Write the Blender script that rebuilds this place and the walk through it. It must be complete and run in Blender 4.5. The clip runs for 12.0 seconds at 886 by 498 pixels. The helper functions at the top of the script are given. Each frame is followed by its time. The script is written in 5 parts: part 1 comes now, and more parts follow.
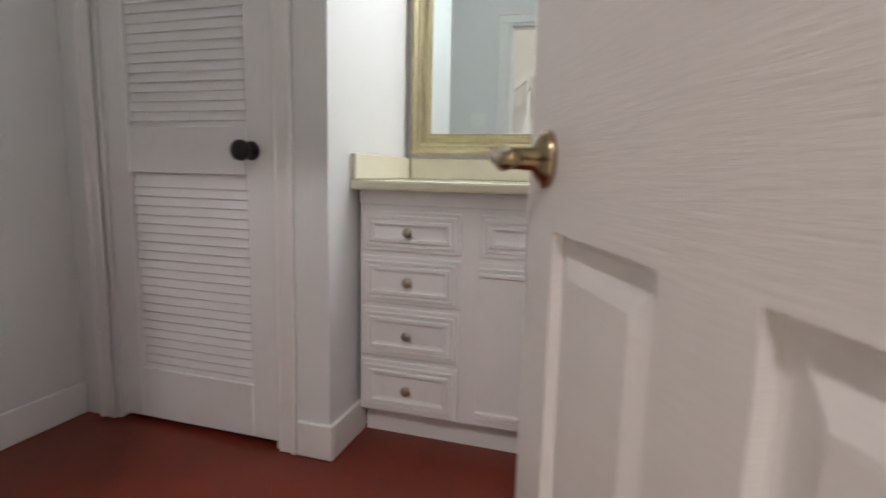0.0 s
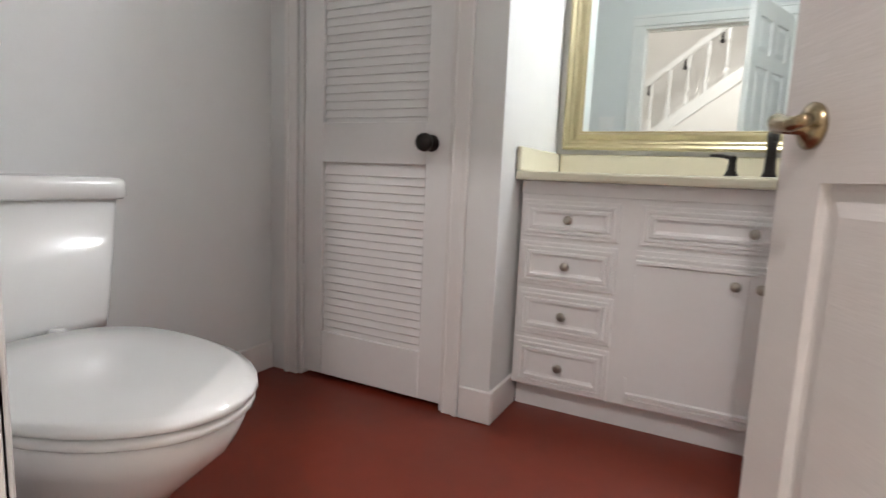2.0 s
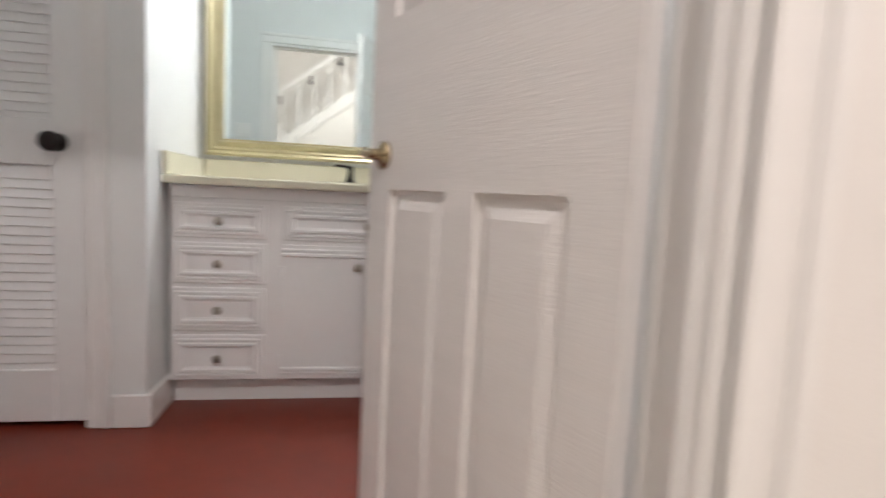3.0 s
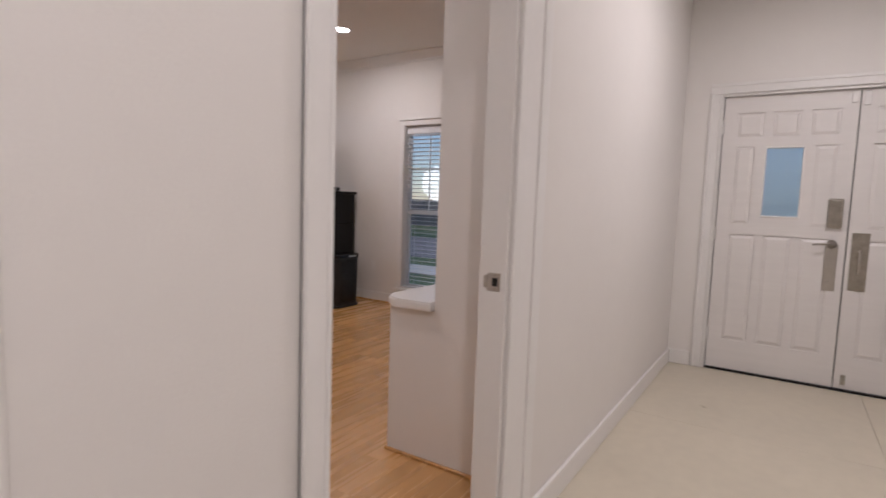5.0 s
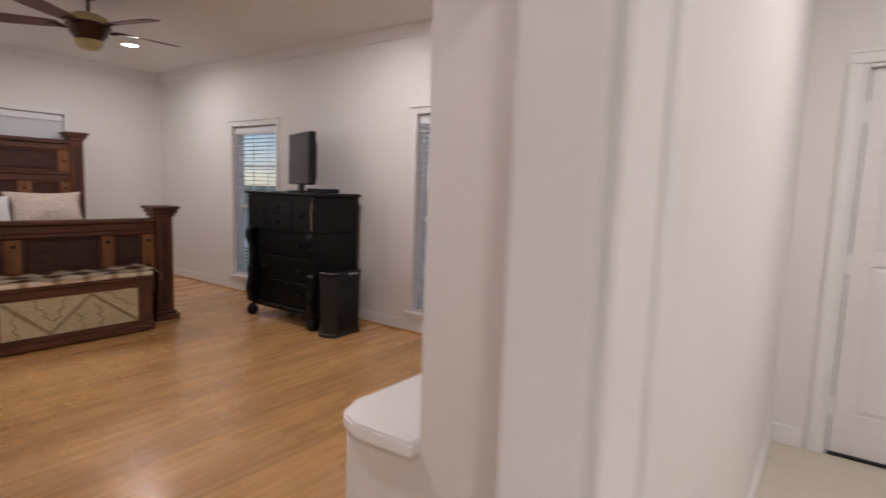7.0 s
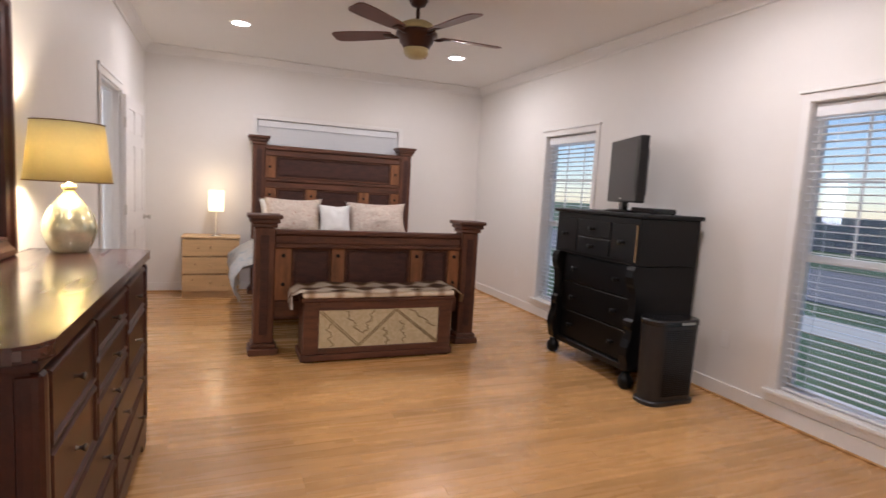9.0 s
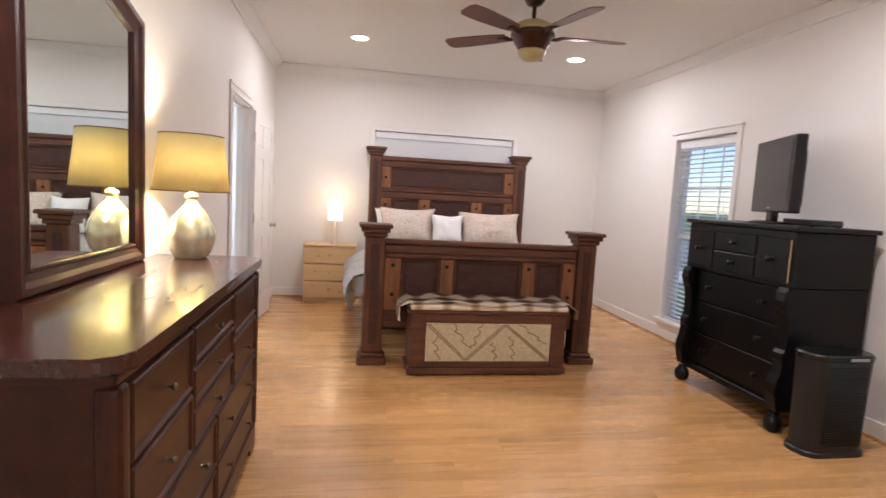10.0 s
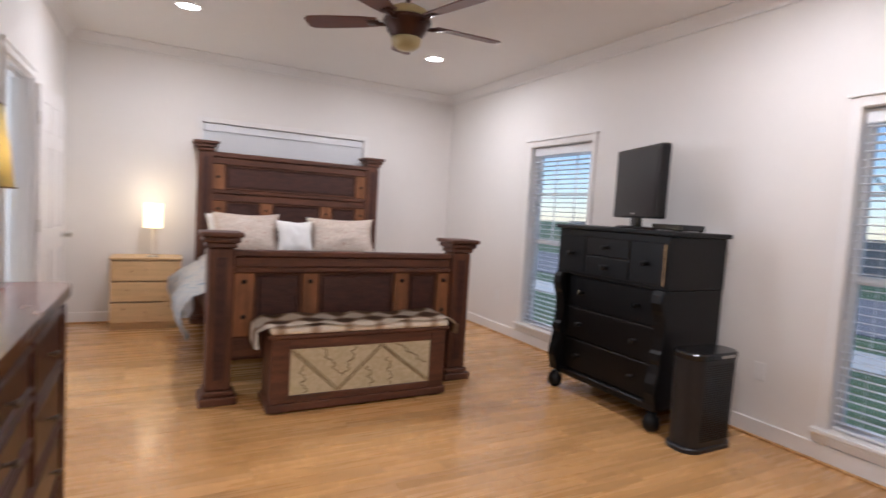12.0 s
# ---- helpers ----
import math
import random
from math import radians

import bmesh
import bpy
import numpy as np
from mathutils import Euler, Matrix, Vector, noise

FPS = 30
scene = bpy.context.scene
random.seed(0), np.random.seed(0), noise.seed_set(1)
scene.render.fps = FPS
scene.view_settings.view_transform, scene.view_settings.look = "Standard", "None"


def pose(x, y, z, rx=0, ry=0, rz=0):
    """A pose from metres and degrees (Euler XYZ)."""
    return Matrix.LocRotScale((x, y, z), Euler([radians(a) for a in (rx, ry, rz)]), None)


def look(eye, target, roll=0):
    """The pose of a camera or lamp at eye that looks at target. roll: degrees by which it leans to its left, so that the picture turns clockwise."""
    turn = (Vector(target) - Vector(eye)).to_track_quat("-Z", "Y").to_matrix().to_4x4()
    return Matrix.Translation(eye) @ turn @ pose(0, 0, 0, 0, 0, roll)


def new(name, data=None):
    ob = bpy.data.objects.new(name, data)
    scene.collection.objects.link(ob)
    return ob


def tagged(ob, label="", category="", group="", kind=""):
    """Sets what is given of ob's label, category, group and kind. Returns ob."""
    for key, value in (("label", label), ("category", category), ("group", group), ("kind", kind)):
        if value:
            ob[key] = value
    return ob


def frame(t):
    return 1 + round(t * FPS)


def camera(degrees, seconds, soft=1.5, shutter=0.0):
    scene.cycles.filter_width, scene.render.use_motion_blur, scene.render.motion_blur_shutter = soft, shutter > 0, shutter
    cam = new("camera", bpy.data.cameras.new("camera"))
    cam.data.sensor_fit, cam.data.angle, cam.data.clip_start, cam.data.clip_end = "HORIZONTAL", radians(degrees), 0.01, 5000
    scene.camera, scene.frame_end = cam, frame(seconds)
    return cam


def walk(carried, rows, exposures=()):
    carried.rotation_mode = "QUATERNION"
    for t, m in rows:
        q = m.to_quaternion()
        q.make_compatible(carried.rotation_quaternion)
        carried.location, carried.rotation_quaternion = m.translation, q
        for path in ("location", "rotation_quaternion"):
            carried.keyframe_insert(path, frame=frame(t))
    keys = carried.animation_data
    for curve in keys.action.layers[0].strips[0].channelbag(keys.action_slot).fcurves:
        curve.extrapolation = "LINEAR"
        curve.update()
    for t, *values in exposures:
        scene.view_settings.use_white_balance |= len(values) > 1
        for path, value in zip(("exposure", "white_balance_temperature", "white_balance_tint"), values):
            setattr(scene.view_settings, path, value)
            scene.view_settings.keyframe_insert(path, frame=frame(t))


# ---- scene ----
cam = camera(79.5, 12.0, shutter=0.5)
PATH = [
    (0, (0.321, 0.117, 0.927), (-0.261, 2.01, 0.644), 1.3),
    (0.5, (0.233, 0.074, 0.912), (-0.563, 1.887, 0.629), 1.7),
    (1, (0.178, 0.04, 0.894), (-0.784, 1.771, 0.613), 1.9),
    (1.5, (0.176, -0.026, 0.886), (-0.812, 1.691, 0.61), 2.2),
    (2, (0.176, -0.131, 0.865), (-0.732, 1.631, 0.597), 2.4),
    (2.5, (0.173, -0.234, 0.849), (-0.207, 1.715, 0.611), 3.3),
    (3, (0.201, -0.422, 0.868), (0.549, 1.538, 0.672), 2.9),
    (3.5, (0.23, -0.698, 0.870), (1.168, 1.062, 0.742), 2.7),
    (5.5, (0.608, -0.726, 1.307), (2.338, 0.255, 1.097), 1.9),
    (6, (0.895, -0.639, 1.342), (2.642, 0.313, 1.131), 1.7),
    (6.5, (1.149, -0.463, 1.355), (2.884, 0.508, 1.14), 1.9),
    (7, (1.402, -0.182, 1.353), (3.008, 0.989, 1.129), 2.0),
    (7.5, (1.611, 0.12, 1.316), (2.997, 1.544, 1.094), 2.5),
    (9.5, (1.965, 0.786, 1.351), (2.509, 2.699, 1.145), 3.2),
    (10, (2.006, 0.861, 1.339), (2.347, 2.822, 1.141), 3.1),
    (10.5, (1.981, 0.933, 1.323), (2.261, 2.904, 1.134), 3.2),
    (11, (1.862, 1.078, 1.306), (2.188, 3.043, 1.126), 3.3),
    (11.5, (1.822, 1.238, 1.29), (2.397, 3.146, 1.124), 3.4),
    (12, (1.819, 1.404, 1.305), (2.774, 3.157, 1.167), 3.5),
]
walk(cam, [(t, look(eye, target, roll)) for t, eye, target, roll in PATH],
     exposures=((0.0, 0.72, 6250, 15), (0.8, 0.95, 6250, 15), (3.0, 1.04, 6200, 14), (3.5, 0.88, 6050, 14), (5.3, 0.22, 6050, 18), (6.5, 0.32, 6050, 18), (7.1, 0.5, 6050, 17), (7.7, 0.65, 6050, 17), (9.3, 1.08, 5950, 16), (10.5, 1.3, 5950, 16), (11.3, 1.22, 5900, 15), (12.0, 1.1, 5650, 14)))

# ---- world, sun, exposure ----
world = bpy.data.worlds.new("sky")
scene.world = world
world.use_nodes = True
_n = world.node_tree.nodes
_sky = _n.new("ShaderNodeTexSky")
_sky.sky_type, _sky.sun_disc = "NISHITA", False
_sky.sun_elevation, _sky.sun_rotation = radians(62), radians(200)
_sky.air_density, _sky.dust_density, _sky.ozone_density = 1.0, 0.1, 4.0
world.node_tree.links.new(_sky.outputs[0], _n["Background"].inputs[0])
_n["Background"].inputs[1].default_value = 0.068
_sun = new("sun", bpy.data.lights.new("sun", "SUN"))
_sun.data.energy, _sun.data.angle, _sun.data.color = 1.0, radians(10), (1, 0.98, 0.96)
_sun.matrix_world = look((0, 0, 20), (-7, -16, 0))

LAMP_WARM = (1.0, 0.92, 0.85)


def lamp(name, kind, place, watts, size=0.1, color=LAMP_WARM, target=None):
    data = bpy.data.lights.new(name, kind)
    data.energy, data.color = watts, color
    if kind == "AREA":
        data.shape, data.size = "DISK", size
    else:
        data.shadow_soft_size = size
    ob = new(name, data)
    ob.matrix_world = look(place, target) if target else Matrix.Translation(place)
    return ob


# ---- plan, metres ----
BX0, BX1, BY1 = 1.055, 5.225, 7.62      # bedroom: window side wall, back wall
CEIL = 2.80
WT = 0.10                               # wall between hall and rooms
BATH_X0, BATH_X1, BATH_Y1 = -1.525, 0.68, 2.21
FRONT_X = 4.86                          # wall of the entrance doors


# ---- materials ----
def mat(name, color, rough=0.5, metal=0.0, vary=0.06, scale=6.0, bump=0.0, bump_scale=60.0, stretch=(1, 1, 1), coat=0.0, spread=0.0, rough_vary=0.0, spec=0.5):
    m = bpy.data.materials.new(name)
    m.use_nodes = True
    nt = m.node_tree
    N, L = nt.nodes, nt.links
    b = N["Principled BSDF"]
    b.inputs["Roughness"].default_value, b.inputs["Metallic"].default_value = rough, metal
    b.inputs["Coat Weight"].default_value = coat
    b.inputs["Specular IOR Level"].default_value = spec
    b.inputs["Coat Roughness"].default_value = 0.12
    tc, mp = N.new("ShaderNodeTexCoord"), N.new("ShaderNodeMapping")
    L.new(tc.outputs["Object"], mp.inputs[0])
    mp.inputs["Scale"].default_value = stretch
    info = N.new("ShaderNodeObjectInfo")
    off = N.new("ShaderNodeVectorMath")
    off.operation = "MULTIPLY_ADD"
    comb = N.new("ShaderNodeCombineXYZ")
    for i in range(3):
        L.new(info.outputs["Random"], comb.inputs[i])
    L.new(comb.outputs[0], off.inputs[0])
    off.inputs[1].default_value = (17, 11, 23)
    L.new(mp.outputs[0], off.inputs[2])
    vec = off.outputs[0]
    big, fine = N.new("ShaderNodeTexNoise"), N.new("ShaderNodeTexNoise")
    big.inputs["Scale"].default_value, big.inputs["Detail"].default_value = scale, 4
    fine.inputs["Scale"].default_value, fine.inputs["Detail"].default_value = scale * 9, 3
    L.new(vec, big.inputs["Vector"]), L.new(vec, fine.inputs["Vector"])
    add = N.new("ShaderNodeMath")
    add.operation = "MULTIPLY_ADD"
    L.new(fine.outputs[0], add.inputs[0])
    add.inputs[1].default_value = 0.5
    L.new(big.outputs[0], add.inputs[2])
    last = add.outputs[0]
    if spread:
        a2 = N.new("ShaderNodeMath")
        a2.operation = "MULTIPLY_ADD"
        L.new(info.outputs["Random"], a2.inputs[0])
        a2.inputs[1].default_value = spread
        L.new(last, a2.inputs[2])
        last = a2.outputs[0]
    mr = N.new("ShaderNodeMapRange")
    L.new(last, mr.inputs[0])
    mr.inputs[1].default_value, mr.inputs[2].default_value = 0.35, 1.15 + spread
    mr.inputs[3].default_value, mr.inputs[4].default_value = 1 - vary, 1 + vary
    mix = N.new("ShaderNodeVectorMath")
    mix.operation = "SCALE"
    mix.inputs[0].default_value = color
    L.new(mr.outputs[0], mix.inputs["Scale"])
    L.new(mix.outputs[0], b.inputs["Base Color"])
    if rough_vary:
        rr = N.new("ShaderNodeMapRange")
        L.new(big.outputs[0], rr.inputs[0])
        rr.inputs[1].default_value, rr.inputs[2].default_value = 0.3, 0.7
        rr.inputs[3].default_value, rr.inputs[4].default_value = rough - rough_vary, rough + rough_vary
        L.new(rr.outputs[0], b.inputs["Roughness"])
    if bump:
        t2 = N.new("ShaderNodeTexNoise")
        t2.inputs["Scale"].default_value, t2.inputs["Detail"].default_value = bump_scale, 3
        L.new(vec, t2.inputs["Vector"])
        bp = N.new("ShaderNodeBump")
        bp.inputs["Strength"].default_value, bp.inputs["Distance"].default_value = bump, 0.004
        L.new(t2.outputs[0], bp.inputs["Height"])
        L.new(bp.outputs[0], b.inputs["Normal"])
    return m


def glow(name, color, strength):
    m = bpy.data.materials.new(name)
    m.use_nodes = True
    b = m.node_tree.nodes["Principled BSDF"]
    b.inputs["Base Color"].default_value = (*color, 1)
    b.inputs["Emission Color"].default_value = (*color, 1)
    b.inputs["Emission Strength"].default_value = strength
    return m


def clear(name, color=(1, 1, 1), rough=0.0, ior=1.45):
    m = bpy.data.materials.new(name)
    m.use_nodes = True
    b = m.node_tree.nodes["Principled BSDF"]
    b.inputs["Base Color"].default_value = (*color, 1)
    b.inputs["Roughness"].default_value = rough
    b.inputs["IOR"].default_value = ior
    b.inputs["Transmission Weight"].default_value = 1.0
    return m


M_WALL = mat("wall_paint", (0.80, 0.77, 0.74), 0.55, vary=0.025, scale=1.2, bump=0.12, bump_scale=160)
M_CEIL = mat("ceiling_paint", (0.82, 0.80, 0.77), 0.8, vary=0.02, scale=1.0, bump=0.1, bump_scale=120)
M_BATH = mat("bath_wall_paint", (0.76, 0.765, 0.755), 0.5, vary=0.03, scale=1.4, bump=0.12, bump_scale=150)
M_TRIM = mat("trim_paint", (0.82, 0.80, 0.78), 0.32, vary=0.03, scale=4, bump=0.05, bump_scale=40)
M_DOOR = mat("door_paint", (0.78, 0.75, 0.73), 0.36, vary=0.03, scale=3, bump=0.13, bump_scale=26, stretch=(1, 1, 11))
M_CAB = mat("cabinet_paint", (0.83, 0.82, 0.81), 0.3, vary=0.03, scale=5, bump=0.06, bump_scale=30)
M_RED = mat("red_floor_paint", (0.165, 0.021, 0.008), 0.42, vary=0.20, scale=1.6, bump=0.05, bump_scale=40, rough_vary=0.05)
M_STONE = mat("cream_terrazzo", (0.62, 0.56, 0.45), 0.34, vary=0.10, scale=1.6, bump=0.05, bump_scale=70, rough_vary=0.08)
M_PLANK = mat("oak_plank", (0.57, 0.315, 0.118), 0.27, vary=0.26, scale=2.2, stretch=(0.6, 10, 10), bump=0.012, bump_scale=12, coat=0.2, spread=0.75, rough_vary=0.06)
M_CHERRY = mat("dark_cherry", (0.044, 0.0105, 0.0055), 0.36, vary=0.5, scale=3, stretch=(6, 1, 6), bump=0.04, coat=0.05, spec=0.32)
M_CHERRY_TOP = mat("dark_cherry_top", (0.050, 0.013, 0.008), 0.24, vary=0.45, scale=3, stretch=(6, 0.8, 6), bump=0.03, coat=0.5, rough_vary=0.05)
M_RUSTIC = mat("rustic_dark_wood", (0.098, 0.035, 0.017), 0.52, vary=0.9, scale=3.5, stretch=(1, 7, 7), bump=0.35, bump_scale=30)
M_RUSTIC_V = mat("rustic_dark_wood_upright", (0.098, 0.035, 0.017), 0.52, vary=0.9, scale=3.5, stretch=(7, 7, 1), bump=0.35, bump_scale=30)
M_RUSTIC_LT = mat("rustic_honey_wood", (0.215, 0.085, 0.032), 0.5, vary=0.6, scale=4, stretch=(7, 7, 1), bump=0.3, bump_scale=30)
M_CARVED = mat("carved_panel_wood", (0.052, 0.017, 0.011), 0.5, vary=0.7, scale=10, stretch=(1, 3, 3), bump=0.9, bump_scale=18)
M_BLACK = mat("black_lacquer", (0.0035, 0.0032, 0.0036), 0.42, vary=0.4, scale=3, bump=0.06, bump_scale=20, spec=0.28)
M_PLASTIC = mat("black_plastic", (0.010, 0.010, 0.012), 0.42, vary=0.2, scale=8)
M_PLASTIC_GLOSS = mat("gloss_black_plastic", (0.008, 0.008, 0.009), 0.18, vary=0.2, scale=8)
M_SCREEN = mat("switched_off_screen", (0.012, 0.012, 0.014), 0.22, vary=0.1, scale=3)
M_PINE = mat("pale_pine", (0.60, 0.40, 0.20), 0.45, vary=0.18, scale=4, stretch=(1, 8, 8), bump=0.06, bump_scale=18)
M_KNOT = mat("pine_knot", (0.26, 0.11, 0.04), 0.5, vary=0.3, scale=20)
M_PORC = mat("porcelain", (0.84, 0.84, 0.83), 0.08, vary=0.01, scale=2, coat=0.4)
M_CULT = mat("cultured_marble", (0.80, 0.76, 0.60), 0.2, vary=0.05, scale=3, coat=0.2)
M_GILT = mat("champagne_gilt", (0.44, 0.385, 0.23), 0.36, 0.55, vary=0.18, scale=5, bump=0.08, bump_scale=40)
M_BRASS = mat("antique_brass", (0.36, 0.285, 0.175), 0.26, 1.0, vary=0.15, scale=12)
M_NICKEL = mat("aged_nickel", (0.42, 0.39, 0.34), 0.30, 1.0, vary=0.25, scale=20)
M_KNOB = mat("dark_pewter", (0.16, 0.135, 0.11), 0.30, 1.0, vary=0.3, scale=20)
M_SATIN = mat("satin_nickel", (0.55, 0.52, 0.48), 0.34, 1.0, vary=0.08, scale=20)
M_BRONZE = mat("oil_rubbed_bronze", (0.022, 0.018, 0.016), 0.30, 0.6, vary=0.3, scale=12)
M_MIRROR = mat("mirror_silver", (0.80, 0.89, 0.87), 0.0, 1.0, vary=0.0)
M_IRON = mat("iron_stud", (0.012, 0.010, 0.009), 0.5, 0.7, vary=0.3, scale=20)
M_FANWOOD = mat("fan_blade_wood", (0.115, 0.032, 0.016), 0.35, vary=0.3, scale=4, stretch=(1, 7, 7), coat=0.2)
M_FANMETAL = mat("fan_bronze", (0.050, 0.018, 0.010), 0.34, 0.5, vary=0.3, scale=10)
M_ALABASTER = mat("scavo_glass", (0.42, 0.35, 0.17), 0.35, vary=0.2, scale=10)
M_SLAT = mat("blind_slat", (0.80, 0.81, 0.83), 0.4, vary=0.02, scale=4)
M_SASH = mat("window_sash", (0.78, 0.78, 0.78), 0.35, vary=0.02, scale=4)
# near-black for joints, holes and backings, and for shade painted in closet and door gaps
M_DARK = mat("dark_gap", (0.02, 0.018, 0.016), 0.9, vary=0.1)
M_WHITE_TOP = mat("white_cap", (0.84, 0.82, 0.80), 0.3, vary=0.02, scale=3)
M_SHEET = mat("white_cotton", (0.78, 0.77, 0.76), 0.85, vary=0.06, scale=8, bump=0.35, bump_scale=22)
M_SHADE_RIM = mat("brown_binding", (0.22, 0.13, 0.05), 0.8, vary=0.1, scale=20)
M_CAN = glow("downlight_glow", (1.0, 0.93, 0.84), 18.0)
M_NIGHT = glow("lit_paper_shade", (1.0, 0.76, 0.42), 1.15)
M_MERCURY = mat("mercury_glass", (0.80, 0.75, 0.50), 0.15, 0.62, vary=0.3, scale=22, coat=0.6, rough_vary=0.10)
M_GLASS = clear("window_glass")
M_FROST = clear("frosted_glass", (0.92, 0.97, 1.0), 0.45)
M_GRASS = mat("lawn", (0.06, 0.12, 0.05), 0.9, vary=0.4, scale=2, bump=0.6, bump_scale=60)
M_ROAD = mat("asphalt", (0.17, 0.175, 0.185), 0.85, vary=0.15, scale=3, bump=0.3, bump_scale=80)
M_BARK = mat("bark", (0.05, 0.04, 0.032), 0.9, vary=0.3, scale=9, bump=0.6, bump_scale=20)
M_FENCE = mat("grey_fence", (0.24, 0.25, 0.26), 0.8, vary=0.3, scale=3, bump=0.2)


def lit_cloth(name, color):
    """Thin shade cloth that lets the bulb shine through."""
    m = mat(name, color, 0.85, vary=0.05, scale=60, bump=0.25, bump_scale=320)
    nt = m.node_tree
    b, out = nt.nodes["Principled BSDF"], nt.nodes["Material Output"]
    tr, mx = nt.nodes.new("ShaderNodeBsdfTranslucent"), nt.nodes.new("ShaderNodeMixShader")
    tr.inputs[0].default_value = (*color, 1)
    mx.inputs[0].default_value = 0.20
    nt.links.new(b.outputs[0], mx.inputs[1])
    nt.links.new(tr.outputs[0], mx.inputs[2])
    nt.links.new(mx.outputs[0], out.inputs[0])
    return m


def two_tone(name, c1, c2, scale, kind="noise", rough=0.85, edge=0.03, c3=None):
    """Patterned cloth or stone: two colours parted by a noise or woven bands."""
    m = bpy.data.materials.new(name)
    m.use_nodes = True
    nt = m.node_tree
    N, L = nt.nodes, nt.links
    b = N["Principled BSDF"]
    b.inputs["Roughness"].default_value = rough
    tc = N.new("ShaderNodeTexCoord")
    ramp = N.new("ShaderNodeValToRGB")
    ramp.color_ramp.elements[0].color, ramp.color_ramp.elements[1].color = (*c1, 1), (*c2, 1)
    if kind == "plaid":
        waves = []
        for axis, s in (("X", scale), ("Y", scale * 1.1)):
            w = N.new("ShaderNodeTexWave")
            w.bands_direction, w.wave_profile = axis, "SIN"
            w.inputs["Scale"].default_value, w.inputs["Distortion"].default_value = s, 0.6
            L.new(tc.outputs["Object"], w.inputs["Vector"])
            waves.append(w)
        a = N.new("ShaderNodeMath")
        a.operation = "ADD"
        L.new(waves[0].outputs["Fac"], a.inputs[0]), L.new(waves[1].outputs["Fac"], a.inputs[1])
        h = N.new("ShaderNodeMath")
        h.operation = "MULTIPLY"
        h.inputs[1].default_value = 0.5
        L.new(a.outputs[0], h.inputs[0])
        src = h.outputs[0]
        ramp.color_ramp.elements[0].position, ramp.color_ramp.elements[1].position = 0.24, 0.66
        e = ramp.color_ramp.elements.new(0.44)
        e.color = (*(c3 or c1), 1)
    else:
        n = N.new("ShaderNodeTexNoise")
        n.inputs["Scale"].default_value, n.inputs["Detail"].default_value, n.inputs["Distortion"].default_value = scale, 3, 2.2
        L.new(tc.outputs["Object"], n.inputs["Vector"])
        src = n.outputs[0]
        ramp.color_ramp.elements[0].position, ramp.color_ramp.elements[1].position = 0.5 - edge, 0.5 + edge
        if c3:
            e = ramp.color_ramp.elements.new(0.62)
            e.color = (*c3, 1)
    L.new(src, ramp.inputs[0])
    L.new(ramp.outputs[0], b.inputs["Base Color"])
    t2 = N.new("ShaderNodeTexNoise")
    t2.inputs["Scale"].default_value = 30
    L.new(tc.outputs["Object"], t2.inputs["Vector"])
    bp = N.new("ShaderNodeBump")
    bp.inputs["Strength"].default_value, bp.inputs["Distance"].default_value = 0.4, 0.006
    L.new(t2.outputs[0], bp.inputs["Height"])
    L.new(bp.outputs[0], b.inputs["Normal"])
    return m


M_LINEN_SHADE = lit_cloth("mustard_linen", (0.66, 0.565, 0.29))
M_FLORAL = two_tone("floral_cotton", (0.56, 0.47, 0.40), (0.72, 0.64, 0.56), 17, edge=0.05, c3=(0.50, 0.36, 0.29))
M_QUILT = two_tone("blue_floral_quilt", (0.66, 0.62, 0.57), (0.76, 0.71, 0.65), 16, edge=0.05, c3=(0.36, 0.43, 0.48))
M_PLAID = two_tone("brown_plaid_fleece", (0.11, 0.055, 0.03), (0.78, 0.70, 0.58), 1.5, "plaid", c3=(0.34, 0.21, 0.115))
M_CREAMPANEL = two_tone("aged_cream_relief", (0.52, 0.44, 0.27), (0.60, 0.52, 0.35), 16, rough=0.6, edge=0.10)
M_CREAM_RIDGE = mat("aged_cream_ridge", (0.27, 0.20, 0.10), 0.55, vary=0.25, scale=18, bump=0.2)


# ---- mesh helpers ----
def box(bm, x0, x1, y0, y1, z0, z1, bev=0.0, seg=1, turn=None):
    r = bmesh.ops.create_cube(bm, size=1.0)
    vs = r["verts"]
    bmesh.ops.scale(bm, vec=(abs(x1 - x0), abs(y1 - y0), abs(z1 - z0)), verts=vs)
    bmesh.ops.translate(bm, vec=((x0 + x1) / 2, (y0 + y1) / 2, (z0 + z1) / 2), verts=vs)
    if turn is not None:
        bmesh.ops.transform(bm, matrix=turn, verts=vs)
    if bev:
        es = list({e for v in vs for e in v.link_edges})
        bmesh.ops.bevel(bm, geom=es, offset=bev, segments=seg, affect="EDGES", profile=0.6)
    return bm


def boxes(*rows, bev=0.0, seg=1):
    bm = bmesh.new()
    for r in rows:
        box(bm, *r, bev=bev, seg=seg)
    return bm


